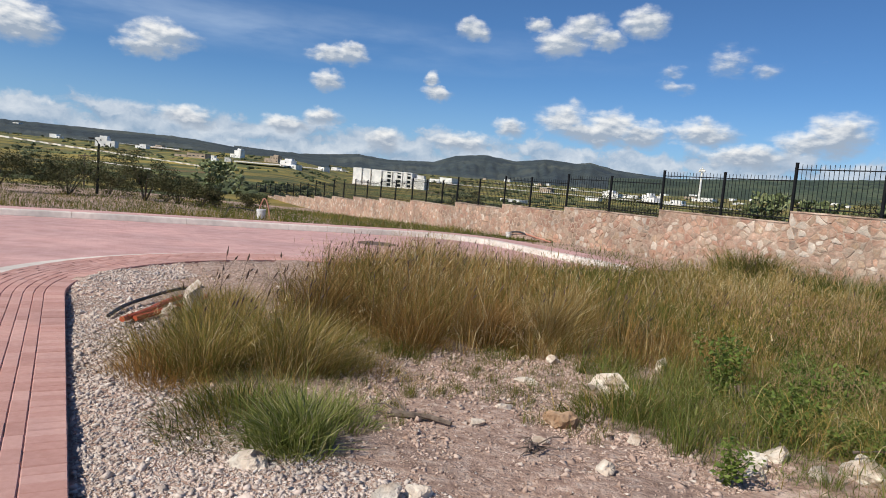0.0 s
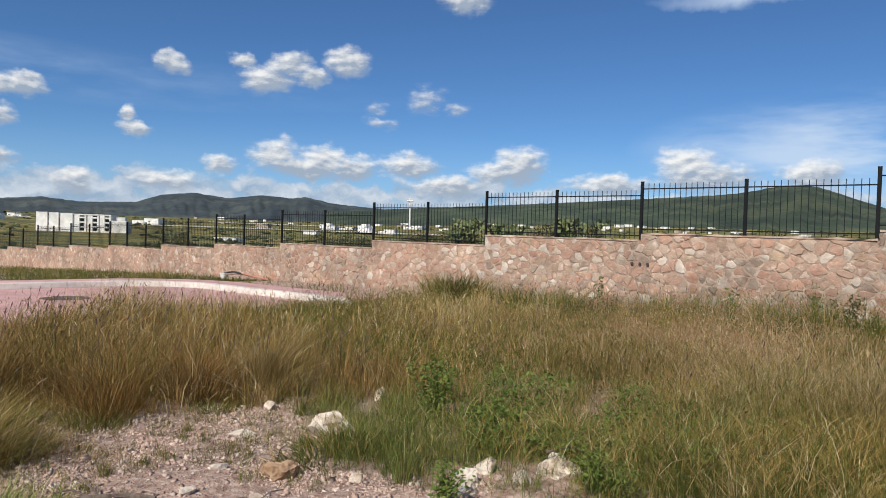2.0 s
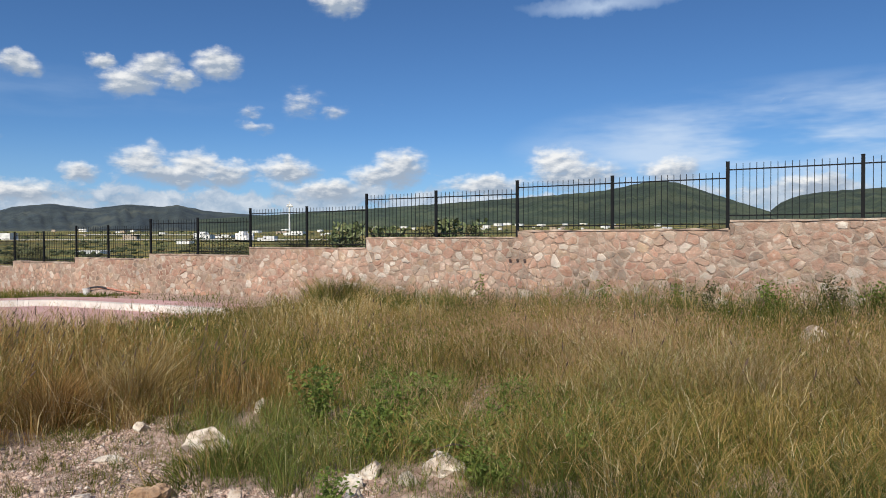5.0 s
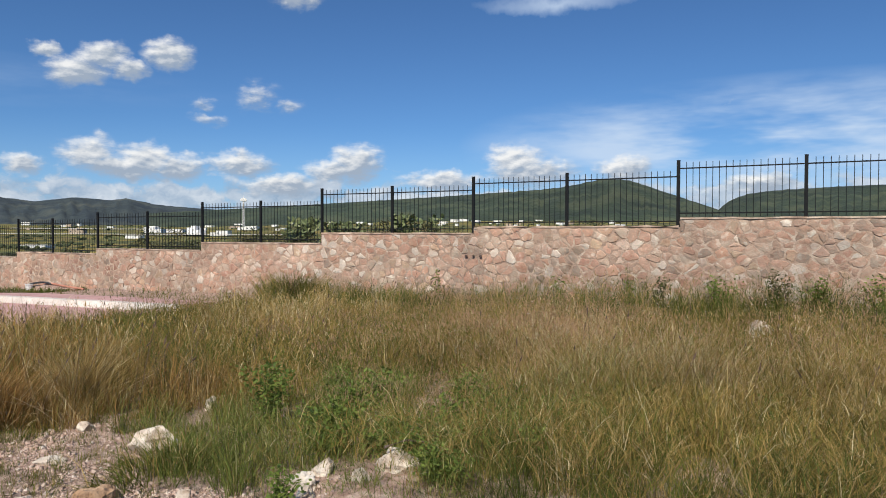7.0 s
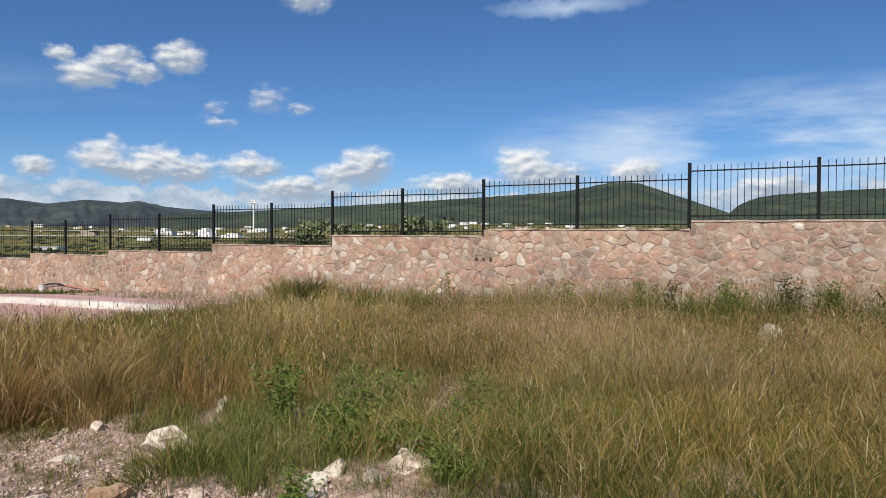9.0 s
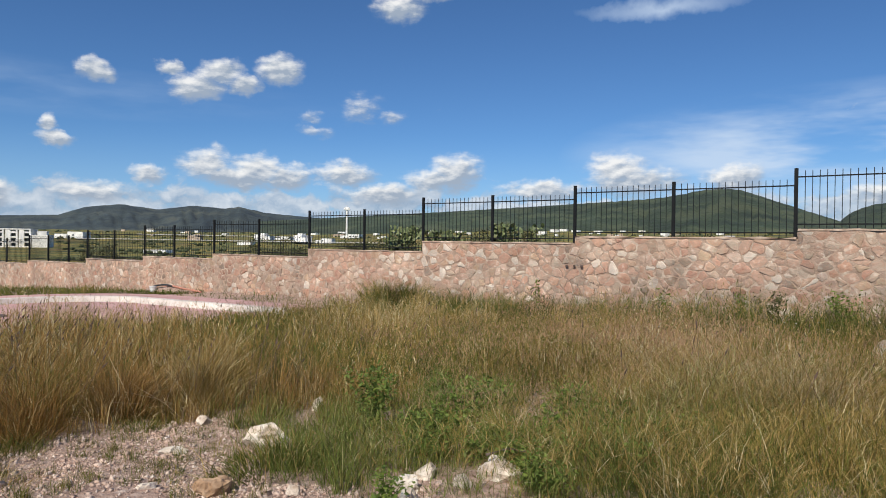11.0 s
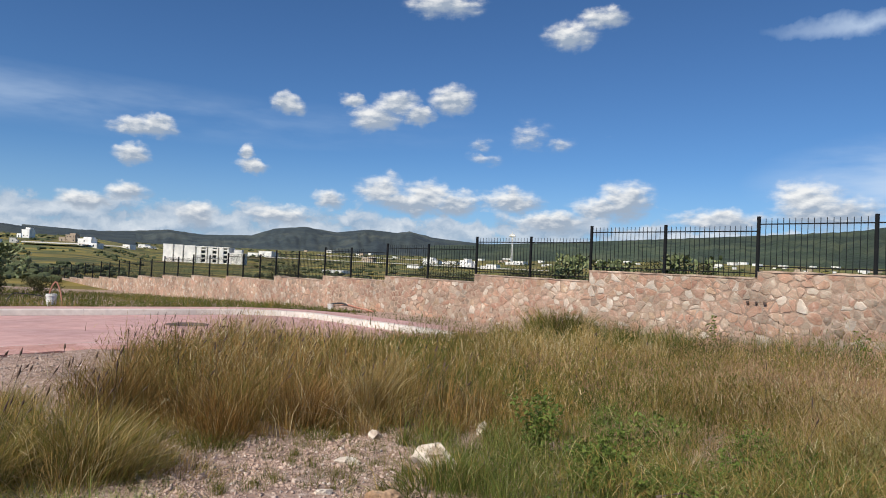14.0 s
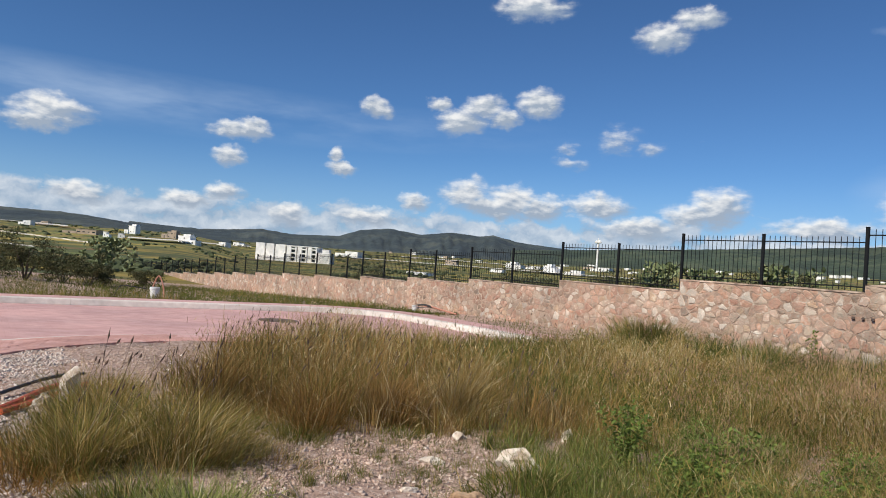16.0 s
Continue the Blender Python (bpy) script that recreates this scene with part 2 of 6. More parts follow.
M_ROCK = material("pale_limestone", [(0.25, (0.34, 0.25, 0.18)), (0.42, (0.60, 0.50, 0.41)), (0.6, (0.76, 0.69, 0.60)), (0.75, (0.82, 0.77, 0.70))], 9, 10, 0.95, 1.0, 24, big_scale=4, big_dark=0.66, bump_dist=0.03)
M_TANROCK = material("tan_sandstone", [(0.3, (0.38, 0.23, 0.13)), (0.7, (0.60, 0.43, 0.29))], 9, 9, 0.95, 0.9, 28, big_scale=4, big_dark=0.75, bump_dist=0.02)
M_WOOD = material("weathered_wood", [(0.3, (0.10, 0.075, 0.06)), (0.7, (0.24, 0.19, 0.155))], 30, 6, 0.9, 0.6, 70)
M_ORANGE = material("orange_plastic", [(0.3, (0.50, 0.085, 0.035)), (0.7, (0.66, 0.14, 0.06))], 12, 4, 0.5, 0.1, 60)
M_DARKHOSE = material("black_hose", [(0.3, (0.02, 0.02, 0.025)), (0.7, (0.05, 0.05, 0.055))], 12, 4, 0.5, 0.1, 60)
M_FADED = material("faded_orange_plastic", [(0.3, (0.48, 0.20, 0.13)), (0.7, (0.58, 0.28, 0.20))], 12, 4, 0.6, 0.1, 60)
M_WHITE = material("white_plastic", [(0.3, (0.66, 0.66, 0.65)), (0.7, (0.8, 0.8, 0.79))], 5, 4, 0.5, 0.05, 60)
M_PLASTER = material("white_plaster", [(0.3, (0.86, 0.86, 0.84)), (0.7, (0.90, 0.90, 0.88))], 0.4, 4, 0.8, 0.0, 60)
M_TAN = material("tan_plaster", [(0.3, (0.42, 0.33, 0.25)), (0.7, (0.55, 0.45, 0.35))], 0.4, 4, 0.8, 0.0, 60)
M_GREYWALL = material("grey_render", [(0.3, (0.56, 0.56, 0.55)), (0.7, (0.68, 0.68, 0.66))], 0.4, 4, 0.8, 0.0, 60)
M_PANE = material("dark_glass", [(0.3, (0.02, 0.028, 0.035)), (0.7, (0.04, 0.05, 0.06))], 0.2, 2, 0.08, 0.0, 60, big_scale=0)
M_IRON = material("cast_iron", [(0.3, (0.09, 0.06, 0.05)), (0.7, (0.16, 0.11, 0.09))], 20, 5, 0.7, 0.4, 60)
M_TRACK = material("pale_dirt_track", [(0.3, (0.66, 0.62, 0.55)), (0.7, (0.80, 0.76, 0.70))], 0.3, 5, 0.95, 0.0, 5)
M_BARK = material("grey_bark", [(0.3, (0.07, 0.055, 0.045)), (0.7, (0.16, 0.13, 0.11))], 25, 6, 0.95, 0.6, 50)
M_GRASS = material("field_grass", [(0.3, (0.10, 0.09, 0.03)), (0.7, (0.26, 0.195, 0.075))], 1.2, 4, 0.75, 0.0, 5, "uvx",
                   [(0.0, (0.062, 0.098, 0.018)), (0.22, (0.130, 0.160, 0.030)), (0.42, (0.230, 0.195, 0.048)), (0.60, (0.35, 0.235, 0.070)), (0.74, (0.45, 0.305, 0.120)), (0.88, (0.58, 0.45, 0.21)), (1.0, (0.76, 0.66, 0.42))], 0.9, 0.5, 0.66, translucent=0.14)
M_RUST = material("rust_brown_grass", [(0.3, (0.12, 0.085, 0.028)), (0.7, (0.30, 0.18, 0.065))], 1.6, 4, 0.75, 0.0, 5, "uvx",
                  [(0.0, (0.085, 0.088, 0.020)), (0.3, (0.185, 0.135, 0.035)), (0.5, (0.31, 0.170, 0.052)), (0.7, (0.42, 0.235, 0.080)), (0.88, (0.56, 0.39, 0.165)), (1.0, (0.76, 0.64, 0.38))], 0.9, 0.6, 0.66, translucent=0.14)
M_LUSH = material("lush_grass", [(0.3, (0.14, 0.165, 0.04)), (0.7, (0.27, 0.28, 0.09))], 8, 4, 0.7, 0.0, 5, "uvx", [(0.0, (0.11, 0.15, 0.03)), (0.35, (0.21, 0.25, 0.06)), (0.7, (0.42, 0.38, 0.15)), (1.0, (0.70, 0.62, 0.40))], 0.8, 0, translucent=0.25)
M_PANICLE = material("dry_panicle", [(0.3, (0.30, 0.175, 0.10)), (0.7, (0.50, 0.34, 0.21))], 3, 4, 0.9, 0.0, 5, big_scale=0, translucent=0.2)
M_SEED = material("seed_head", [(0.3, (0.045, 0.028, 0.022)), (0.7, (0.12, 0.075, 0.05))], 20, 4, 0.9, 0.0, 5, big_scale=0)
M_WEED = material("weed_leaf", [(0.3, (0.090, 0.145, 0.022)), (0.7, (0.19, 0.26, 0.050))], 6, 4, 0.6, 0.0, 5, "island", [(0.0, (0.05, 0.10, 0.018)), (1.0, (0.28, 0.34, 0.08))], 0.6, 0, translucent=0.3)
M_LEAF = material("shrub_leaf", [(0.3, (0.038, 0.048, 0.018)), (0.7, (0.10, 0.095, 0.045))], 1.5, 4, 0.7, 0.0, 5, "island", [(0.0, (0.040, 0.050, 0.019)), (0.6, (0.105, 0.11, 0.047)), (1.0, (0.21, 0.17, 0.09))], 0.6, 0, translucent=0.2)
M_PAD = material("cactus_pad", [(0.3, (0.10, 0.135, 0.05)), (0.7, (0.20, 0.235, 0.10))], 2.0, 4, 0.6, 0.2, 30, "island", [(0.0, (0.06, 0.085, 0.03)), (0.6, (0.16, 0.20, 0.08)), (1.0, (0.36, 0.37, 0.19))], 0.6, 0)
M_FARTREE = material("far_foliage", [(0.3, (0.025, 0.04, 0.018)), (0.7, (0.06, 0.08, 0.035))], 0.05, 4, 0.9, 0.0, 5, "island", [(0.0, (0.035, 0.05, 0.02)), (1.0, (0.11, 0.12, 0.045))], 0.6, 0)
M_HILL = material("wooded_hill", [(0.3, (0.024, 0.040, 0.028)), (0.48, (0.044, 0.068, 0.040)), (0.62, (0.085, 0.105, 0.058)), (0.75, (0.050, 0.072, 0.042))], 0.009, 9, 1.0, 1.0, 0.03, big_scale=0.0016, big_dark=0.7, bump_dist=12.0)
# distance haze mixed into the base colour: bluer than the wooded hill
M_RANGE = material("far_range_hazed", [(0.3, (0.026, 0.041, 0.054)), (0.5, (0.046, 0.065, 0.070)), (0.7, (0.095, 0.108, 0.092))], 0.006, 9, 1.0, 1.0, 0.02, big_scale=0.0012, big_dark=0.75, bump_dist=16.0)


for m_, gloss in ((M_GRASS, 0.15), (M_RUST, 0.15), (M_LUSH, 0.2), (M_PANICLE, 0.1), (M_WEED, 0.25), (M_LEAF, 0.2), (M_STONE, 0.25), (M_STONE_FAR, 0.25), (M_MORTAR, 0.2), (M_PEBBLE, 0.2), (M_STONELET, 0.2)):
    m_.node_tree.nodes["Principled BSDF"].inputs["Specular IOR Level"].default_value = gloss


# ---- helpers for meshes ----
def mesh_from(name, verts, faces, mat, uvs=None):
    me = bpy.data.meshes.new(name)
    me.from_pydata(verts, [], faces)
    me.materials.append(mat)
    me.update()
    return me


def part(name, bm, mat, parent=None, label=""):
    me = bpy.data.meshes.new(name)
    bm.to_mesh(me)
    bm.free()
    me.materials.append(mat)
    ob = new(name, me)
    ob.parent = parent
    return tagged(ob, label)


def piece(name, me, parent, m=None):
    ob = new(name, me)
    ob.parent = parent
    if m is not None:
        ob.matrix_basis = m
    return ob


def add_box(bm, x0, y0, z0, x1, y1, z1, bevel=0.0, m=None):
    mm = Matrix.Translation(((x0 + x1) / 2, (y0 + y1) / 2, (z0 + z1) / 2)) @ Matrix.Diagonal((x1 - x0, y1 - y0, z1 - z0, 1))
    r = bmesh.ops.create_cube(bm, size=1, matrix=(m @ mm) if m is not None else mm)
    if bevel:
        edges = {e for v_ in r["verts"] for e in v_.link_edges}
        bmesh.ops.bevel(bm, geom=list(edges), offset=bevel, segments=1, affect='EDGES')
    return bm


def box_bm(*a, **k):
    return add_box(bmesh.new(), *a, **k)


def tube(bm, pts, r, sides=8, r_end=None):
    rings = []
    pts = [Vector(p) for p in pts]
    for i, p in enumerate(pts):
        d = (pts[min(i + 1, len(pts) - 1)] - pts[max(i - 1, 0)]).normalized()
        a = d.orthogonal().normalized()
        b = d.cross(a)
        rr = r if r_end is None else r + (r_end - r) * i / (len(pts) - 1)
        rings.append([bm.verts.new(p + rr * (math.cos(2 * math.pi * k / sides) * a + math.sin(2 * math.pi * k / sides) * b)) for k in range(sides)])
    for i in range(len(rings) - 1):
        best = min(range(sides), key=lambda s: (rings[i + 1][s].co - rings[i][0].co).length)
        for k in range(sides):
            bm.faces.new((rings[i][k], rings[i][(k + 1) % sides], rings[i + 1][(k + 1 + best) % sides], rings[i + 1][(k + best) % sides]))
    bm.faces.new(rings[0][::-1])
    bm.faces.new(rings[-1])
    return bm


def empty(name, x, y, z, rz=0.0):
    ob = new(name)
    ob.matrix_basis = pose(x, y, z, 0, 0, rz)
    return ob


# ---- ground ----
ROAD_U0, ROAD_U1, ROAD_VEND = 14.9, 21.6, 11.2   # the cross street; it ends at a kerb along the wall
SIDE_V = -0.58                                    # inner edge of the paver walk beside the lot


def near_z(x, y):
    u, v = x * AU.x + y * AU.y, x * AV.x + y * AV.y
    z = -0.013 * max(0.0, min(u, 22.0)) - 0.1 * min(1.0, max(0.0, v / 14))
    if u > 22:
        z -= (0.024 + 0.016 * min(1.0, max(0.0, v / 14))) * (u - 22)
    return z




def side_v(u):
    """The walk runs a little askew to the wall."""
    return SIDE_V + 0.047 * max(0.0, 8.9 - u)


R_EL = (40, 60, 120, 250, 420, 800, 1500, 2500, 4600)
E_EL = (-3.3, -2.7, -1.75, -1.1, -0.72, -0.05, 0.42, 0.55, 0.6)


def far_el(r, a):
    e = float(np.interp(math.log(r), np.log(R_EL), E_EL))
    left = smooth(-11, -17, a)
    right = smooth(12, 34, a)
    return e + left * float(np.interp(math.log(r), np.log((60, 120, 300, 700, 1500)), (0, 0.2, 0.75, 0.90, 0.42))) + right * 0.55 * smooth(300, 900, r)


def ground_z(x, y):
    r = math.hypot(x, y)
    if r < 45:
        return near_z(x, y)
    a = math.degrees(math.atan2(x, y))
    zf = 1.6 + r * math.tan(radians(far_el(r, a)))
    k = smooth(45, 90, r)
    s = 45 / r
    return (1 - k) * near_z(x * s if r > 90 else x, y * s if r > 90 else y) + k * zf


def place_on(a, e):
    """Distance along azimuth a at which the land shows at elevation e."""
    for d in np.geomspace(60, 2200, 160):
        if far_el(float(d), a) >= e:
            return float(d)
    return 1500.0


def walk_edge(w):
    """Plan line of the paver walk, w metres out from its inner edge: straight, then round the corner, then along the cross street."""
    pts = [(u_, side_v(u_) - w) for u_ in np.arange(-9.0, 8.91, 0.2)]
    R0 = 3.9
    cu, cv = 8.9, SIDE_V + R0
    for k in range(1, 34):
        th = radians(90 * k / 33)
        pts.append((cu + (R0 + w) * math.sin(th), cv - (R0 + w) * math.cos(th)))
    pts += [(cu + R0 + w, v_) for v_ in np.arange(cv + 0.2, ROAD_VEND, 0.2)]
    return pts


LOT_CU, LOT_CV, LOT_R = 8.9, SIDE_V + 3.9, 3.9


def out_of_lot(u, v):
    """How far a place lies outside the lot's paved edge (negative: inside the lot)."""
    if v < LOT_CV and u > LOT_CU:
        return math.hypot(u - LOT_CU, v - LOT_CV) - LOT_R
    return max(side_v(u) - v, u - (LOT_CU + LOT_R)) if v < ROAD_VEND + 0.2 else -1.0


def paved(u, v):
    return out_of_lot(u, v) > 0.12 and u < ROAD_U1 + 1.0 and v < ROAD_VEND + (2.4 if u > 13.2 else 0.0) and v > -16


def lot_z(x, y):
    u, v = x * AU.x + y * AU.y, x * AV.x + y * AV.y
    heap = 0.06 * smooth(8.3, 9.8, u) * smooth(5.0, 3.0, v)
    return heap + near_z(x, y) + 0.035 * noise.noise((x * 0.7, y * 0.7, 3.1)) + 0.018 * noise.noise((x * 2.3, y * 2.3, 7.7))


azs = list(np.arange(-50, 82, 0.5)) + list(np.arange(82, 310, 6.0))
rs = [0.0] + list(np.geomspace(0.6, 4700, 300))
gv, gf, gm = [(0.0, 0.0, 0.0)], [], []
n_az = len(azs)
for r in rs[1:]:
    for a in azs:
        x, y = polar(a, r)
        z = ground_z(x, y)
        if r < 60:
            u_, v_ = x * AU.x + y * AU.y, x * AV.x + y * AV.y
            if paved(u_, v_):
                z -= 0.3
            else:
                z = z - near_z(x, y) + lot_z(x, y)
        else:
            z += min(1.0, (r - 60) / 200) * r * 0.0012 * noise.noise((x * 0.011, y * 0.011, 0.5))
        gv.append((x, y, z))
for j in range(n_az):
    gf.append((0, 1 + (j + 1) % n_az, 1 + j))
    gm.append(0)
for i in range(len(rs) - 2):
    for j in range(n_az):
        k = (j + 1) % n_az
        gf.append((1 + i * n_az + j, 1 + i * n_az + k, 1 + (i + 1) * n_az + k, 1 + (i + 1) * n_az + j))
        gm.append(0 if rs[i + 1] < 62 else 1)
M_DIRT = material("pink_stony_dirt", [(0.28, (0.24, 0.15, 0.115)), (0.5, (0.43, 0.30, 0.24)), (0.72, (0.62, 0.49, 0.42))], 12, 12, 0.95, 0.9, 38, big_scale=0.8, big_dark=0.72, bump_dist=0.03)
M_FIELD = material("far_fields", [(0.30, (0.040, 0.060, 0.020)), (0.40, (0.115, 0.135, 0.036)), (0.47, (0.40, 0.30, 0.060)), (0.52, (0.085, 0.105, 0.032)), (0.58, (0.16, 0.19, 0.042)), (0.65, (0.36, 0.22, 0.085)), (0.72, (0.055, 0.075, 0.026))], 0.020, 9, 1.0, 0.5, 0.4, big_scale=0.009, big_dark=0.45, bump_dist=1.0)
gme = mesh_from("ground", gv, gf, M_DIRT)
gme.materials.append(M_FIELD)
gme.polygons.foreach_set("material_index", gm)
gme.polygons.foreach_set("use_smooth", [True] * len(gf))
tagged(new("ground", gme), kind="structure")

# ---- mountains ----
def mountain(name, a0, a1, r0, r1, ridge, mat, rough=0.5, seed=0.0):
    cols = np.arange(a0, a1 + 0.01, 0.2)
    rows = 16
    vs, fs = [], []
    for i in range(rows + 4):
        s = i / rows
        r = r0 + (r1 - r0) * s
        for a in cols:
            e = ridge(a) + 0.05 * noise.noise((a * 1.9, seed, 0.0)) + 0.022 * noise.noise((a * 6.0, seed, 4.0))
            top = r1 * math.tan(radians(e)) + 1.6
            x, y = polar(a, r)
            base = r0 * math.tan(radians(0.2)) - 6
            if s <= 1:
                gully = noise.fractal((a * 0.55, s * 1.6, seed + 9.0), 1.0, 2.0, 5)
                fold = noise.noise((a * 2.6 + s * 1.5, s * 3.0, seed + 2.0)) + 0.6 * noise.noise((a * 5.5 - s, s * 5.0, seed + 6.0))
                z = base + (top - base) * ((s ** 0.85) * (1 + rough * 0.45 * gully * (1 - s)) + rough * 0.20 * fold * s * (1 - s) * 2)
                z = min(z, base + (top - base) * (r / r1))
            else:
                z = top - (top - base) * (s - 1) * 3.5
            vs.append((x, y, z))
    n = len(cols)
    for i in range(rows + 3):
        for j in range(n - 1):
            fs.append((i * n + j, i * n + j + 1, (i + 1) * n + j + 1, (i + 1) * n + j))
    me = mesh_from(name, vs, fs, mat)
    me.polygons.foreach_set("use_smooth", [True] * len(fs))
    return tagged(new(name, me), kind="structure")


def bell(a, c, w, h):
    return h * math.exp(-((a - c) / w) ** 2)


RANGE_A = (-20.0, -15.3, -13.0, -10.4, -7.8, -4.2, -2.4, -0.1, 2.5, 5.0, 7.4, 8.4, 10.6, 13.9, 17.0, 24.0)
RANGE_E = (1.5, 1.32, 1.47, 1.72, 1.48, 1.63, 2.27, 2.54, 2.22, 2.59, 2.42, 2.59, 2.14, 1.89, 1.69, 0.8)


def ridge_range(a):
    return float(np.interp(a, RANGE_A, RANGE_E))


def ridge_hill(a):
    return min(1.7 + 0.068 * (a - 13) + bell(a, 45.8, 2.4, 0.40), 4.42 - 0.36 * (a - 47.4)) if a < 53 else max(1.0, 2.4 - 0.36 * (a - 53))


def ridge_right(a):
    return 1.5 + 1.72 * (1 - math.exp(-max(0.0, a - 54.2) / 1.15)) + 0.03 * min(8.0, max(0.0, a - 56)) - (0.0 if a > 54.2 else 1.0 * (54.2 - a))


def ridge_left(a):
    return 1.25 + 0.52 * smooth(-17.5, -25, a) + bell(a, -16.0, 1.5, 0.12)


# M_RANGE carries painted haze, here and on mountain_left
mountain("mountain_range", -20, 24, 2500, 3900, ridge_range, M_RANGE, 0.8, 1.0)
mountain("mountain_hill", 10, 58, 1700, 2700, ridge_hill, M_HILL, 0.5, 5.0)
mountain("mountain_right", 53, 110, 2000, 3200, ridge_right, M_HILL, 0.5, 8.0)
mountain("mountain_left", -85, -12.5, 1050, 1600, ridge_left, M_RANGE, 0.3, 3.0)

# ---- street ----
def road_z(u, v):
    return near_z(*xy(u, v))


rv, rf, idx = [], [], {}
step = 0.5


def road_vertex(u, v):
    key = (round(u, 3), round(v, 3))
    if key not in idx:
        x, y = xy(u, v)
        idx[key] = len(rv)
        rv.append((x, y, road_z(u, v)))
    return idx[key]


for i in range(int((ROAD_U1 + 10) / step) + 1):
    for j in range(int((ROAD_VEND + 16) / step) + 1):
        u0, v0 = ROAD_U1 - (i + 1) * step, ROAD_VEND - (j + 1) * step
        if out_of_lot(u0 + step / 2, v0 + step / 2) > 0.55:
            rf.append([road_vertex(u0, v0), road_vertex(u0 + step, v0), road_vertex(u0 + step, v0 + step), road_vertex(u0, v0 + step)])
for f_ in rf:
    f_.reverse()
M_ROAD = material("pink_paver_road", [(0.3, (0.54, 0.315, 0.295)), (0.7, (0.66, 0.42, 0.40))], 3, 8, 0.9, 0.2, 90, big_scale=0.5, big_dark=0.86)
t_ = M_ROAD.node_tree
bt = t_.nodes.new("ShaderNodeTexBrick")
mp = t_.nodes.new("ShaderNodeMapping")
mp.inputs["Rotation"].default_value = (0, 0, -WALL_AZ * -1)
gp = t_.nodes.new("ShaderNodeNewGeometry")
t_.links.new(gp.outputs["Position"], mp.inputs["Vector"])
t_.links.new(mp.outputs[0], bt.inputs["Vector"])
bt.inputs["Scale"].default_value = 1.0
bt.inputs["Brick Width"].default_value, bt.inputs["Row Height"].default_value, bt.inputs["Mortar Size"].default_value = 0.2, 0.1, 0.004
bt.inputs["Color1"].default_value, bt.inputs["Color2"].default_value, bt.inputs["Mortar"].default_value = (1, 1, 1, 1), (0.94, 0.93, 0.93, 1), (0.84, 0.81, 0.80, 1)
pb = t_.nodes["Principled BSDF"]
old = pb.inputs["Base Color"].links[0].from_socket
mul = t_.nodes.new("ShaderNodeMix")
mul.data_type, mul.blend_type = 'RGBA', 'MULTIPLY'
mul.inputs[0].default_value = 1.0
t_.links.new(old, mul.inputs[6])
t_.links.new(bt.outputs["Color"], mul.inputs[7])
t_.links.new(mul.outputs[2], pb.inputs["Base Color"])
tagged(new("road", mesh_from("road", rv, rf, M_ROAD)), kind="structure")


def sweep(name, line, profile, mat, closed_ends=True):
    """Sweeps a cross-section (offset outward, height) along a plan line of (u, v, du, dv)."""
    vs, fs = [], []
    n = len(profile)
    for u_, v_, nu, nv in line:
        for off, h in profile:
            x, y = xy(u_ + nu * off, v_ + nv * off)
            vs.append((x, y, near_z(*xy(u_, v_)) + h))
    for i in range(len(line) - 1):
        for k in range(n):
            fs.append((i * n + k, i * n + (k + 1) % n, (i + 1) * n + (k + 1) % n, (i + 1) * n + k))
    fs.append(tuple(range(n)))
    fs.append(tuple((len(line) - 1) * n + k for k in reversed(range(n))))
    bm = bmesh.new()
    bv = [bm.verts.new(c) for c in vs]
    for f_ in fs:
        bm.faces.new([bv[k] for k in f_])
    bmesh.ops.recalc_face_normals(bm, faces=bm.faces[:])
    me = bpy.data.meshes.new(name)
    bm.to_mesh(me)
    bm.free()
    me.materials.append(mat)
    return me


def offset_line(pts):
    out = []
    for i, (u_, v_) in enumerate(pts):
        a_, b_ = pts[max(0, i - 1)], pts[min(len(pts) - 1, i + 1)]
        d = Vector((b_[0] - a_[0], b_[1] - a_[1])).normalized()
        out.append((u_, v_, d.y, -d.x))
    return out


WALK_H = 0.075
# bed under the pavers, and the flush concrete gutter at the street's edge
line0 = offset_line(walk_edge(0.0))
sidewalk = tagged(new("pavement_walk", sweep("pavement_walk", line0, [(0.015, -0.3), (1.02, -0.3), (1.02, WALK_H - 0.015), (0.015, WALK_H - 0.015)], M_ROAD)), kind="structure")
tagged(new("gutter", sweep("gutter", line0, [(1.03, -0.2), (1.42, -0.2), (1.42, 0.015), (1.03, 0.03)], M_CONC)), kind="structure")

# far kerb: along the cross street, round the corner and back along the wall
kl = [(ROAD_U1, v_) for v_ in np.arange(-16, 9.0, 0.5)]
for k in range(0, 19):
    th = radians(90 * k / 18)
    kl.append((ROAD_U1 - 2.2 + 2.2 * math.cos(th), 9.0 + 2.2 * math.sin(th)))
kl += [(u_, ROAD_VEND) for u_ in np.arange(ROAD_U1 - 2.7, 12.6, -0.5)]
kline = offset_line(kl)
kerb_len = 0.0
seg, group = [], []
for i, p_ in enumerate(kline):
    seg.append(p_)
    if i:
        kerb_len += math.dist(p_[:2], kline[i - 1][:2])
    if kerb_len > 2.9 or i == len(kline) - 1:
        group.append(seg)
        seg, kerb_len = [p_], 0.0
kerb = tagged(new("kerb"), kind="structure")
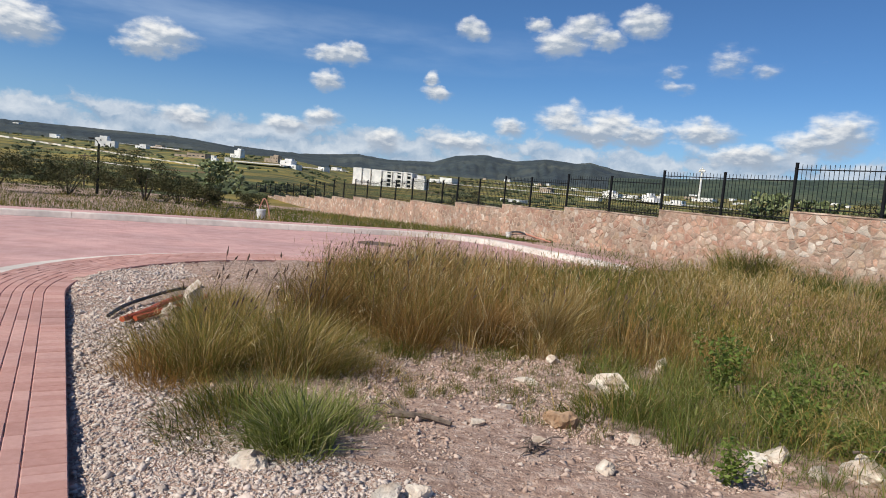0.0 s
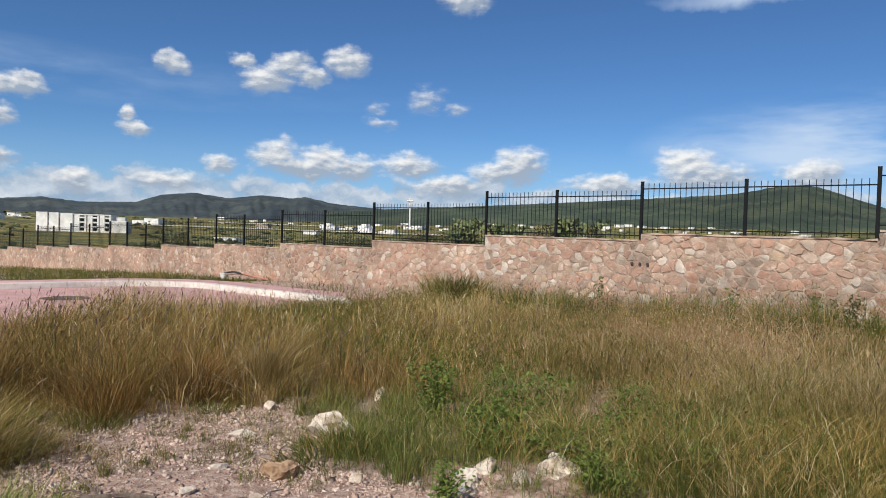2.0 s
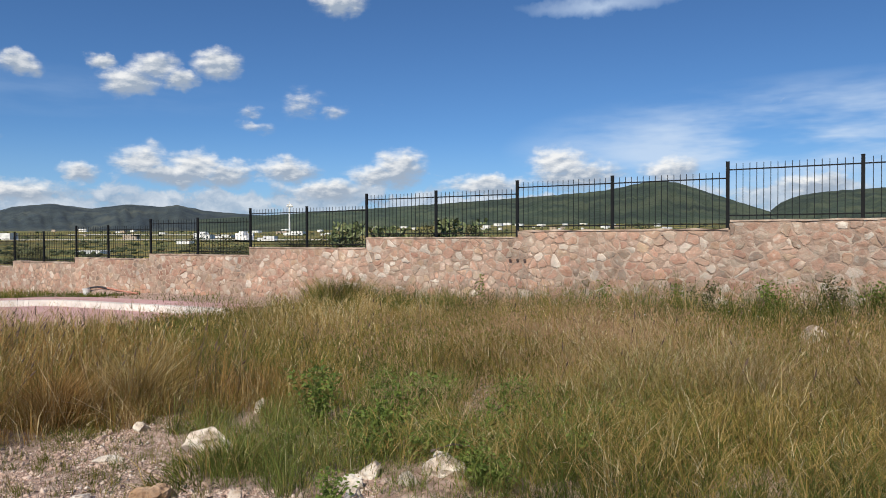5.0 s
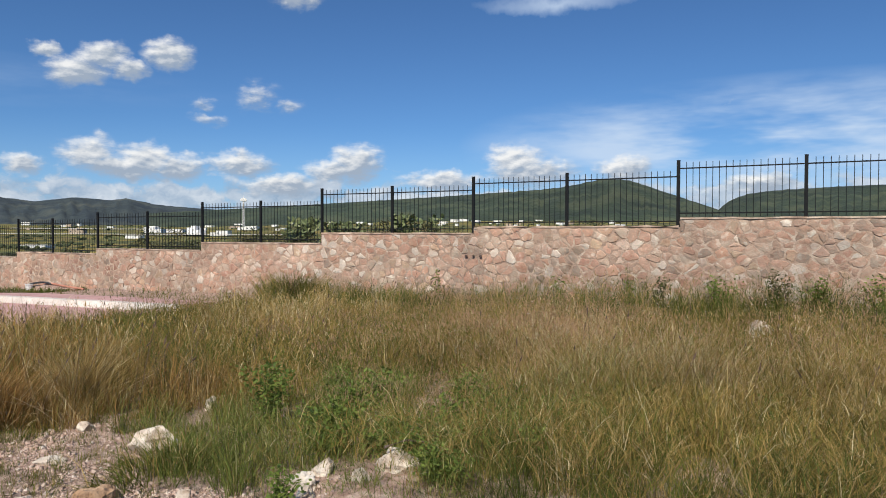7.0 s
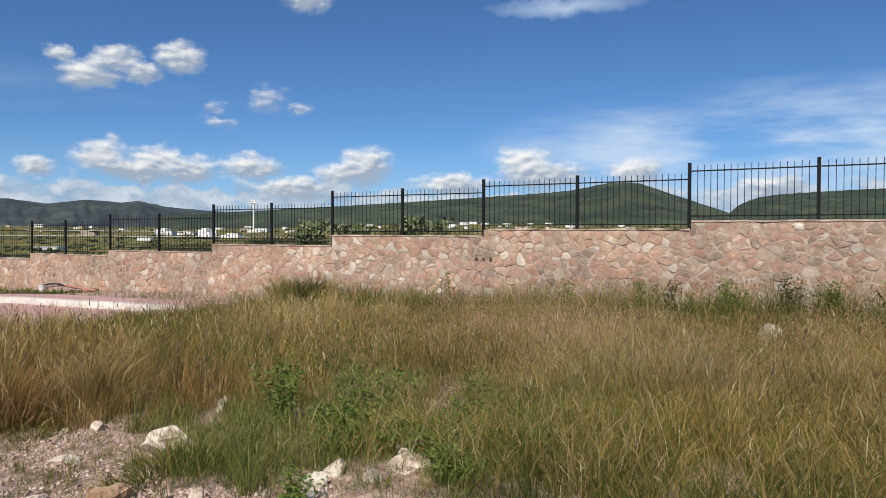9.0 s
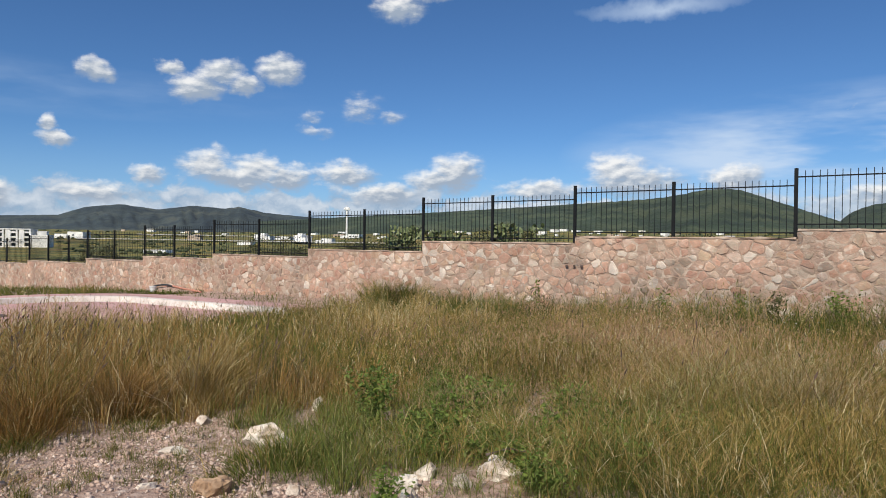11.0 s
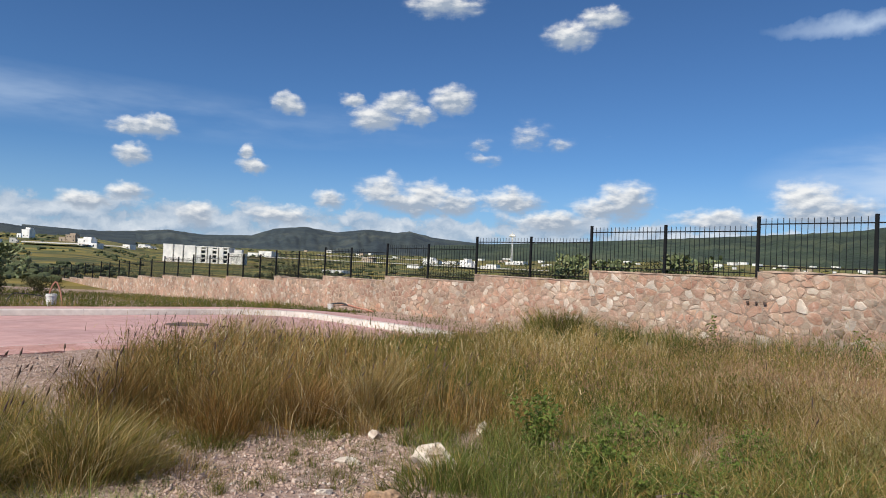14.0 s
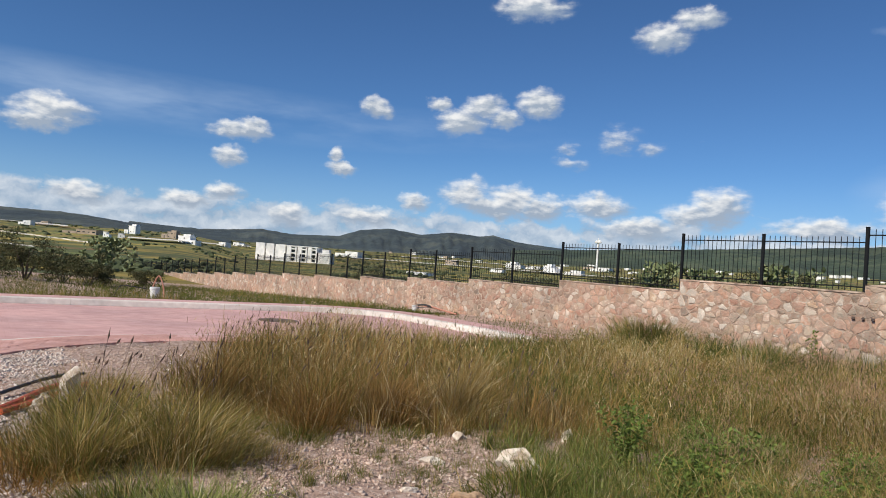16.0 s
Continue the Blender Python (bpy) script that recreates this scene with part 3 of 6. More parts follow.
for seg in group:
    if len(seg) > 1:
        e0 = seg[0]
        d0 = Vector((seg[1][0] - e0[0], seg[1][1] - e0[1])).normalized() * 0.012
        seg[0] = (e0[0] + d0.x, e0[1] + d0.y, e0[2], e0[3])
        prof = [(0.0, -0.2), (0.0, 0.02), (0.04, 0.15), (0.06, 0.165), (0.30, 0.165), (0.30, -0.2)]
        piece("kerb_stone", sweep("kerb_stone", seg, prof, M_CONC), kerb)
tagged(new("pavement_far", sweep("pavement_far", kline, [(0.30, -0.2), (1.35, -0.2), (1.35, 0.15), (0.30, 0.155)], M_ROAD)), kind="structure")

# ---- stone wall ----
POST_U = [7.76 - (k - 10) * 2.54 for k in range(18, 10, -1)] + [7.76 + k * 2.43 for k in range(0, 11)] + [34.0, 36.05, 38.1] + [38.1 + 2.62 * k for k in range(1, 24)]
# posts set a little off the even spacing
for k_, shift_ in ((7, 0.04), (9, 0.04), (10, 0.02), (11, -0.06), (13, 0.18), (14, 0.36), (15, 0.55), (16, 0.28), (17, 0.25), (18, 0.15)):
    POST_U[k_] += shift_
STEP_POST = list(range(0, 19, 2)) + list(range(21, 42, 2)) + [44]
STEP_AT = [POST_U[0]] + [POST_U[k] - 0.065 for k in STEP_POST[1:]]
STEP_Z = [2.29, 2.12, 1.955, 1.775, 1.61, 1.305, 1.04, 0.845, 0.64, 0.40, 0.22, 0.02, -0.24, -0.50, -0.76, -1.0, -1.25, -1.5, -1.72, -1.95, -2.15]


def wall_top(u):
    for k in range(len(STEP_Z)):
        if u < STEP_AT[k + 1]:
            return STEP_Z[k]
    return STEP_Z[-1]


def wall_pt(u, d, z):
    """Place on the wall: along it, d metres behind its face, height z."""
    x, y = xy(u, WALL_V + d)
    return (x, y, z)


WALL_M = Matrix(((AU.x, AV.x, 0, 0), (AU.y, AV.y, 0, 0), (0, 0, 1, 0), (0, 0, 0, 1)))
wall = tagged(new("wall_stone"), kind="structure")
for k in range(len(STEP_Z)):
    zb = near_z(*xy(STEP_AT[k + 1], WALL_V)) - 0.6
    bm = box_bm(STEP_AT[k], WALL_V, zb, STEP_AT[k + 1] - 0.002, WALL_V + 0.42, STEP_Z[k] - 0.03, 0, WALL_M)
    bmesh.ops.recalc_face_normals(bm, faces=bm.faces[:])
    part("wall_section", bm, M_MORTAR, wall)
bm = bmesh.new()
for k in range(len(STEP_Z)):
    # hand-laid mortar cap, a little uneven along its length
    n = max(2, int((STEP_AT[k + 1] - STEP_AT[k]) / 0.35))
    ring = []
    for i in range(n + 1):
        u_ = STEP_AT[k] + 0.03 + (STEP_AT[k + 1] - STEP_AT[k] - 0.03) * i / n
        w1, w2 = 0.032 * noise.noise((u_ * 2.7, 1.0, 2.0)), 0.034 * noise.noise((u_ * 3.1, 5.0, 2.0))
        z0, z1 = STEP_Z[k] - 0.035 + w1, STEP_Z[k] + w2
        ring.append([bm.verts.new(wall_pt(u_, d_, z_)) for d_, z_ in ((-0.020 + 1.6 * w1, z0), (-0.012 + 1.6 * w2, z1), (0.44, z1), (0.44, z0))])
    for i in range(n):
        for q in range(4):
            bm.faces.new((ring[i][q], ring[i + 1][q], ring[i + 1][(q + 1) % 4], ring[i][(q + 1) % 4]))
    bm.faces.new(ring[0][::-1])
    bm.faces.new(ring[-1])
bmesh.ops.recalc_face_normals(bm, faces=bm.faces[:])
tagged(part("wall_coping", bm, M_CAP), kind="structure")

# ---- steel fence on the wall ----
fence_post = box_bm(-0.034, -0.034, -0.42, 0.034, 0.034, 1.27, 0.006)
panel0 = empty("fence_panel", 0, 0, 0)
L0 = 2.43
part("post", fence_post, M_STEEL, panel0).location = (L0, 0, 0)
part("post_cap", box_bm(-0.037, -0.037, 1.27, 0.037, 0.037, 1.285, 0.004), M_STEEL, panel0).location = (L0, 0, 0)
for zr in (0.10, 1.10):
    part("rail", box_bm(0.034, -0.014, zr - 0.014, L0 - 0.034, 0.014, zr + 0.014, 0.003), M_STEEL, panel0)
me_bar = None
for k in range(17):
    xk = 0.034 + (L0 - 0.068) * (k + 1) / 18
    if me_bar is None:
        bar = part("picket", box_bm(-0.0065, -0.0065, 0.015, 0.0065, 0.0065, 1.235, 0.002), M_STEEL, panel0)
        me_bar = bar.data
    else:
        bar = piece("picket", me_bar, panel0)
    bar.location = (xk, -0.0, 0)
tagged(panel0, "black painted steel fence panel with upright pickets on stone wall", "fence", "fence panels on the wall")
rot_u = math.degrees(math.atan2(AU.y, AU.x))
FENCE_D = 0.12
for i in range(len(POST_U) - 1):
    u0, u1 = POST_U[i], POST_U[i + 1]
    zt = wall_top((u0 + u1) / 2)
    x, y, z = wall_pt(u0 + 0.0, FENCE_D, zt)
    if i == 0:
        panel0.matrix_basis = pose(x, y, z, 0, 0, rot_u)
        ob = panel0
    else:
        ob = copy_thing(panel0, pose(x, y, z, 0, 0, rot_u))
    ob.scale = ((u1 - u0) / L0, 1, 1)

# ---- stones of the wall ----
def clip_poly(poly, nx, ny, c):
    out = []
    for i in range(len(poly)):
        a, b = poly[i], poly[(i + 1) % len(poly)]
        da, db = a[0] * nx + a[1] * ny - c, b[0] * nx + b[1] * ny - c
        if da <= 0:
            out.append(a)
        if (da < 0 < db) or (db < 0 < da):
            k = da / (da - db)
            out.append((a[0] + (b[0] - a[0]) * k, a[1] + (b[1] - a[1]) * k))
    return out


rng = random.Random(11)


def stone_cells():
    """Stones of the whole wall: laid in rough rows, each filling the room up to its neighbours, across the steps of the top."""
    pts = []
    for k in range(len(STEP_Z)):
        u0, u1 = STEP_AT[k], STEP_AT[k + 1]
        z0, z1 = near_z(*xy((u0 + u1) / 2, WALL_V)) - 0.12, STEP_Z[k] - 0.045
        rows = max(2, round((z1 - z0) / 0.18))
        for r_ in range(rows):
            z = z0 + (z1 - z0) * (r_ + 0.5) / rows
            u = u0 + rng.uniform(0.02, 0.2)
            while u < u1 - 0.05:
                pts.append((u + rng.uniform(-0.06, 0.06), z + rng.uniform(-0.12, 0.12), k, z0, z1))
                u += rng.choice((0.10, 0.13, 0.17, 0.22, 0.30, 0.40, 0.54))
    for p in pts:
        k, z0, z1 = p[2:]
        right = STEP_AT[k + 1]
        if k + 1 < len(STEP_Z) and p[1] < STEP_Z[k + 1] - 0.16:
            right, z1 = right + 0.5, STEP_Z[k + 1] - 0.045
        left = STEP_AT[k] - (0.5 if k else 0.0)
        poly = [(left, z0), (right, z0), (right, z1), (left, z1)]
        for q in pts:
            if q is p or abs(q[0] - p[0]) > 1.1 or abs(q[1] - p[1]) > 0.9:
                continue
            nx, ny = (q[0] - p[0]) * 0.62, q[1] - p[1]   # stones lie on their long side
            poly = clip_poly(poly, nx, ny, nx * (p[0] + q[0]) / 2 + ny * (p[1] + q[1]) / 2)
            if len(poly) < 3:
                break
        if len(poly) >= 3:
            yield p, poly


def stone_mesh(poly):
    cx, cz = sum(p[0] for p in poly) / len(poly), sum(p[1] for p in poly) / len(poly)
    n = len(poly)
    # edges made uneven, corners worn off
    ring = []
    for i in range(n):
        b, c = poly[i], poly[(i + 1) % n]
        for k in (0.16, 0.5, 0.84):
            ring.append((b[0] + (c[0] - b[0]) * k + rng.uniform(-0.022, 0.022), b[1] + (c[1] - b[1]) * k + rng.uniform(-0.022, 0.022)))
    n = len(ring)
    size = max(math.dist(p, (cx, cz)) for p in ring)
    if size < 0.05:
        return None
    g = max(0.55, 1 - rng.choice((0.003, 0.006, 0.010, 0.022)) / size)
    g2 = max(0.45, 1 - rng.uniform(0.034, 0.05) / size)
    proud = rng.choice((0.002, 0.003, 0.005, 0.009, 0.016)) * rng.uniform(0.8, 1.3)
    tx, tz = rng.uniform(-0.03, 0.03), rng.uniform(-0.03, 0.03)
    vs = []
    for p in ring:
        vs.append(wall_pt(cx + (p[0] - cx) * g, 0.012, cz + (p[1] - cz) * g))
    for p in ring:
        dx, dz = (p[0] - cx) * g2, (p[1] - cz) * g2
        vs.append(wall_pt(cx + dx, -(proud + tx * dx + tz * dz), cz + dz))
    vs.append(wall_pt(cx, -(proud + rng.uniform(0.0, 0.012)), cz))
    fs = []
    for k in range(n):
        k2 = (k + 1) % n
        fs.append((k, n + k, n + k2, k2))
        fs.append((n + k, 2 * n, n + k2))
    return vs, fs


jv, jf = [], []
count = 0
for p, poly in stone_cells():
    st = stone_mesh(poly)
    if st is None:
        continue
    if 1.5 < p[0] < 12.6 and p[1] > 0.55 and count < 300:
        count += 1
        piece("stone", mesh_from("stone", *st, M_STONE), wall)
    else:
        o = len(jv)
        jv += st[0]
        jf += [tuple(q + o for q in f_) for f_ in st[1]]
rest = new("stones", mesh_from("stones", jv, jf, M_STONE_FAR))
rest.parent = wall
tagged(rest, kind="stuff")


# ---- grass ----
nr = np.random.RandomState(5)


def field_noise(seed, cell):
    g = np.random.RandomState(seed).rand(96, 96)

    def f(a, b):
        x_, y_ = np.asarray(a) / cell + 40, np.asarray(b) / cell + 40
        i, j = np.floor(x_).astype(int), np.floor(y_).astype(int)
        fx, fy = x_ - i, y_ - j
        fx, fy = fx * fx * (3 - 2 * fx), fy * fy * (3 - 2 * fy)
        i, j = i % 95, j % 95
        return (g[i, j] * (1 - fx) + g[i + 1, j] * fx) * (1 - fy) + (g[i, j + 1] * (1 - fx) + g[i + 1, j + 1] * fx) * fy
    return f


def v_near_z(u, v):
    z = -0.013 * np.clip(u, 0, 22) - 0.1 * np.clip(v / 14, 0, 1)
    return z - np.where(u > 22, (0.024 + 0.016 * np.clip(v / 14, 0, 1)) * (u - 22), 0)


def blades(name, u, v, h, w, lean, hue, mat, heading=None, label="", category="", bend=0.35, lift=0.0):
    n = len(u)
    x, y = AU.x * u + AV.x * v, AU.y * u + AV.y * v
    z = v_near_z(u, v) - 0.03 + lift
    ph = nr.rand(n) * 2 * np.pi if heading is None else heading
    face = nr.rand(n) * 2 * np.pi
    sx_, sy_ = np.cos(face) * w / 2, np.sin(face) * w / 2
    lx, ly = np.cos(ph) * lean * h, np.sin(ph) * lean * h
    hz = h * np.sqrt(np.clip(1 - lean ** 2 * 0.9, 0.05, 1))
    co = np.zeros((n, 5, 3), np.float32)
    co[:, 0] = np.stack([x - sx_, y - sy_, z], 1)
    co[:, 1] = np.stack([x + sx_, y + sy_, z], 1)
    co[:, 2] = np.stack([x + sx_ * 0.8 + lx * bend, y + sy_ * 0.8 + ly * bend, z + hz * 0.58], 1)
    co[:, 3] = np.stack([x - sx_ * 0.8 + lx * bend, y - sy_ * 0.8 + ly * bend, z + hz * 0.58], 1)
    co[:, 4] = np.stack([x + lx, y + ly, z + hz], 1)
    base = (np.arange(n) * 5)[:, None]
    li = (base + np.array([0, 1, 2, 3, 3, 2, 4])).astype(np.int32).ravel()
    ls = ((np.arange(n) * 7)[:, None] + np.array([0, 4])).astype(np.int32).ravel()
    me = bpy.data.meshes.new(name)
    me.vertices.add(5 * n)
    me.loops.add(7 * n)
    me.polygons.add(2 * n)
    me.vertices.foreach_set("co", co.ravel())
    me.loops.foreach_set("vertex_index", li)
    me.polygons.foreach_set("loop_start", ls)
    me.update(calc_edges=True)
    uvl = me.uv_layers.new(name="UVMap")
    uvd = np.zeros((n, 7, 2), np.float32)
    uvd[:, :, 0] = np.clip(hue, 0, 1)[:, None]
    uvd[:, :, 1] = np.array([0, 0, 0.58, 0.58, 0.58, 0.58, 1.0])
    uvl.data.foreach_set("uv", uvd.ravel())
    me.materials.append(mat)
    ob = new(name, me)
    return tagged(ob, label, category, kind="stuff") if label else ob


f1, f2, f3, f4 = field_noise(1, 0.55), field_noise(2, 1.7), field_noise(3, 0.28), field_noise(4, 3.5)


def v_out_of_lot(u, v):
    corner = (v < LOT_CV) & (u > LOT_CU)
    return np.where(corner, np.hypot(u - LOT_CU, v - LOT_CV) - LOT_R, np.maximum(SIDE_V + 0.047 * np.clip(8.9 - u, 0, None) - v, u - (LOT_CU + LOT_R)))


def left_clump(u, v):
    return 1 - np.hypot((u - 6.0) / 1.0, (v - 0.80) / 0.86)


def back_edge(v):
    """Front edge of the tall brown grass behind the bare patch."""
    return np.interp(v, (1.2, 2.3, 3.0, 4.2, 4.7, 5.4), (7.0, 6.45, 5.75, 5.6, 5.25, 4.9))


def grass_cover(u, v):
    """0 on bare ground to 1 in full grass."""
    e = 0.5 * (f1(u, v) - 0.5)
    left = left_clump(u, v) + 0.7 * e
    back = np.minimum(u - back_edge(v), (v - np.interp(u, (6.5, 8.0, 9.2), (1.5, 1.8, 2.0))) * 0.8) + e
    back = np.where(u > 9.2, np.minimum(back, (v - 2.0 - 0.5 * (u - 9.2)) * 0.8 + e), back)
    right = (v - np.interp(u, (2.3, 2.9, 3.3, 3.75, 4.5, 5.3, 5.8), (3.35, 3.18, 3.2, 3.0, 3.35, 3.9, 4.5)) + 0.8 * e) * 2.0
    c = np.clip(np.maximum(np.maximum(left * 2.2, back * 2.0), right * 1.8), 0, 1)
    for ru, rv_, rr in ((4.36, 3.50, 0.25), (2.80, 3.38, 0.25), (2.86, 3.66, 0.20), (2.36, 3.86, 0.25), (4.98, 4.60, 0.13)):
        c = c * np.clip(np.hypot(u - ru, v - rv_) / rr * 2 - 1, 0.04, 1)
    return c


def brown_zone(u, v):
    """1 in the rust-brown stand of grass behind the bare patch."""
    e = 1.2 * (f2(u, v) - 0.5) + 0.9 * (f1(u, v) - 0.5)
    return np.clip(1.5 * np.minimum(np.minimum(u - back_edge(v) + 0.5, 6.2 - v + e), np.minimum(v - 1.2, 10.2 - u + e)) + 0.4, 0, 1)


def sward(u, v):
    """Height and dryness of the grass at a place."""
    D = np.hypot(u, v)
    left_c = left_clump(u, v) > -0.12
    back_c = (u > back_edge(v) - 0.2) & (v > 1.2) & (v < 6.3)
    front_c = (v > 2.9) & ~back_c & (u < 5.6) & (u > 1.9 + 1.2 * (f1(u, v) - 0.5)) & (v < 6.6 + 1.6 * (f2(u, v) - 0.5) - 0.25 * (2.5 - u))
    tall = (0.34 + 0.26 * f2(u, v)) * (0.66 + 0.68 * f1(u, v))
    tall = np.where(back_c, (0.40 + 0.50 * f1(u, v)) * np.clip(0.45 + 0.8 * (u - back_edge(v)), 0.4, 1.0), tall)
    tall = np.where(left_c, 0.40 + 0.30 * f1(u, v), tall)
    tall = np.where(front_c, 0.14 + 0.32 * f1(u, v) + 0.05 * np.clip(v - 4, 0, 2), tall)
    tall = np.where(v > 13.8, 0.50 + 0.2 * f1(u, v) + 0.25 * (u < 5.5), tall)
    dry = 0.49 + 0.62 * (f2(u, v) - 0.5) + 0.50 * (f4(u, v) - 0.5) + 0.34 * (f1(u, v) - 0.5)
    dry = np.where(back_c, 0.52 + 0.55 * (f1(u, v) - 0.5), dry)
    dry = np.where(left_c, 0.42 + 0.4 * (f1(u, v) - 0.5), dry)
    dry = np.where(front_c, 0.29 + 0.60 * (f1(u, v) - 0.5), dry)
    dry = np.where(v > 13.0 + 1.8 * (f1(u, v) - 0.5), 0.15, dry)
    warm = (u < 4.0) & (v > 6.2) & (v < 13)
    dry = np.where(warm, dry + 0.06, dry)
    return D, tall, dry


def green_zone(u, v):
    """1 in the low green growth among the rocks at the lot's front."""
    e = 1.4 * (f1(u, v) - 0.5)
    return np.clip(1.4 * np.minimum(np.minimum(v - 2.8, 6.3 + e - v), np.minimum(u - 1.7 + e, back_edge(v) - 0.1 - u)) + 0.3, 0, 1)


def grass_patch(name, u, v, h, w, lean, hue, label, heading=None, bend=0.35, lift=None):
    """Blades of a stand: the rust-brown and the fresh green ones apart from the olive ones."""
    pick = nr.rand(len(u))
    brown = pick < 0.52 * brown_zone(u, v)
    green = ~brown & (pick < 0.6 * green_zone(u, v))
    for mask, nm, mat, words, shift in ((~brown & ~green, name, M_GRASS, label, 0.0), (brown, "brown_" + name, M_RUST, "rust-brown " + label, 0.0), (green, "green_" + name, M_LUSH, "fresh green " + label, -0.08)):
        blades(nm, u[mask], v[mask], h[mask], w[mask], lean[mask], hue[mask] + shift, mat, None if heading is None else heading[mask], words, "grass", bend, 0.0 if lift is None else lift[mask])


N = 600000
u, v = nr.uniform(-9, 13, N), nr.uniform(-0.4, 16.0, N)
D = np.hypot(u, v)
ga = np.degrees(np.arctan2(v, u))        # 0 along the wall, 90 straight at it
inside = (v_out_of_lot(u, v) < -0.08) & (D > 2.2) & (ga > -8) & (ga < 106)
cov = grass_cover(u, v)
clump = f3(u, v) * 0.6 + f1(u, v) * 0.4
keep = inside & (nr.rand(N) < cov * np.clip(3.0 * clump - 0.75, 0.05, 1) * np.clip(6.0 / D, 0.34, 1.0))
u, v, cov, clump = u[keep], v[keep], cov[keep], clump[keep]
n = len(u)
D, tall, dry = sward(u, v)
dry = np.where((u > 5.2) & (cov < 0.35), 0.30, dry)
h = tall * (0.40 + 0.5 * cov) * nr.uniform(0.30, 1.15, n) * (0.35 + 1.2 * clump)
hue = dry - 0.12 + nr.normal(0, 0.21, n)
w = np.where(D < 8, nr.uniform(0.0024, 0.0052, n), nr.uniform(0.0035, 0.008, n))
grass_patch("field_grass", u, v, h, w, np.clip(np.abs(nr.normal(0.68, 0.36, n)), 0, 0.99), hue, "wild grass mixed over the stony lot")

# bunches: blades that rise from common roots and fan out
C = 9000
cu_, cv_ = nr.uniform(-9, 13, C), nr.uniform(-0.4, 15.8, C)
cg = np.degrees(np.arctan2(cv_, cu_))
cD = np.hypot(cu_, cv_)
ok = (v_out_of_lot(cu_, cv_) < -0.15) & (cD > 2.4) & (cg > -8) & (cg < 104) & (nr.rand(C) < grass_cover(cu_, cv_) * np.clip(7 / cD, 0.5, 1) * 0.9)
cu_, cv_, cD = cu_[ok], cv_[ok], cD[ok]
per = np.where(cD < 8.5, 64, 34)
idx_ = np.repeat(np.arange(len(cu_)), per)
n = len(idx_)
a_ = nr.rand(n) * 2 * np.pi
rad_ = (0.03 + 0.13 * nr.rand(len(cu_)))[idx_]
d_ = rad_ * np.sqrt(nr.rand(n))
u, v = cu_[idx_] + d_ * np.cos(a_), cv_[idx_] + d_ * np.sin(a_)
D, tall, dry = sward(cu_, cv_)
vig = 0.45 + 1.05 * nr.rand(len(cu_)) ** 1.4
h = (tall * vig)[idx_] * nr.uniform(0.45, 1.1, n)
tone_ = (dry - 0.03 + nr.normal(0, 0.20, len(cu_)))[idx_] + nr.normal(0, 0.13, n)
tone_ = np.where(nr.rand(n) < 0.08, nr.uniform(0.75, 0.95, n), tone_)
out = 0.10 + 0.62 * d_ / rad_ * nr.rand(n) + np.abs(nr.normal(0, 0.32, n))
du, dv = np.cos(a_), np.sin(a_)
head = np.arctan2(AU.y * du + AV.y * dv, AU.x * du + AV.x * dv) + nr.normal(0, 1.0, n)
w = np.where(D[idx_] < 8, nr.uniform(0.0026, 0.0055, n), nr.uniform(0.004, 0.009, n))
grass_patch("bunch_grass", u, v, h, w, np.clip(out, 0, 0.97), tone_, "bunch grass fanning out of common roots", head, 0.25)

# pale straws standing out of the sward
N = 8500
u, v = nr.uniform(-6, 12.5, N), nr.uniform(0.0, 15.5, N)
ok = (v_out_of_lot(u, v) < -0.15) & (np.hypot(u, v) > 2.6) & (nr.rand(N) < (grass_cover(u, v) > 0.3) * np.clip(f1(u, v) * 1.3 - 0.15, 0.05, 1))
u, v = u[ok], v[ok]
n = len(u)
D, tall, dry = sward(u, v)
blades("straw_stalks", u, v, tall * nr.uniform(0.7, 1.5, n), np.where(D < 8, nr.uniform(0.004, 0.008, n), nr.uniform(0.007, 0.013, n)), np.clip(np.abs(nr.normal(0.60, 0.35, n)), 0, 0.98),
       nr.uniform(0.62, 0.92, n), M_GRASS, label="pale dry straws standing out of the grass", category="grass", bend=0.45)

# spikelets and broken leaves caught at all heights in the sward
N = 520000
u, v = nr.uniform(-6, 12.6, N), nr.uniform(0.0, 15.6, N)
D, tall, dry = sward(u, v)
ga = np.degrees(np.arctan2(v, u))
ok = (v_out_of_lot(u, v) < -0.12) & (D > 2.6) & (ga < 104) & (nr.rand(N) < grass_cover(u, v) * np.clip(f3(u, v) * 1.9 - 0.35, 0.05, 1) * np.clip(5.5 / D, 0.30, 1))
u, v, D, tall, dry = u[ok], v[ok], D[ok], tall[ok], dry[ok]
n = len(u)
grass_patch("grass_spikelets", u, v, nr.uniform(0.03, 0.13, n), np.where(D < 8, nr.uniform(0.003, 0.0062, n), nr.uniform(0.006, 0.012, n)), np.clip(np.abs(nr.normal(0.85, 0.35, n)), 0, 1.05),
            np.clip(dry + 0.06, 0.12, 0.8) + nr.normal(0, 0.27, n), "spikelets and leaf tips caught in the grass", lift=tall * nr.uniform(0.12, 0.95, n) * (0.45 + 0.9 * f3(u, v)))

# matted pale stems lying across one another near the lot's front
N = 90000
u, v = nr.uniform(-1.5, 3.6, N), nr.uniform(3.9, 9.5, N)
D, tall, dry = sward(u, v)
ok = (D > 3.2) & (nr.rand(N) < np.clip(2.2 - 0.55 * u, 0.0, 1) * np.clip(f2(u, v) * 0.8 + f1(u, v) * 0.9 - 0.35, 0.05, 1) * np.clip(5 / D, 0.3, 1))
u, v, tall = u[ok], v[ok], tall[ok]
n = len(u)
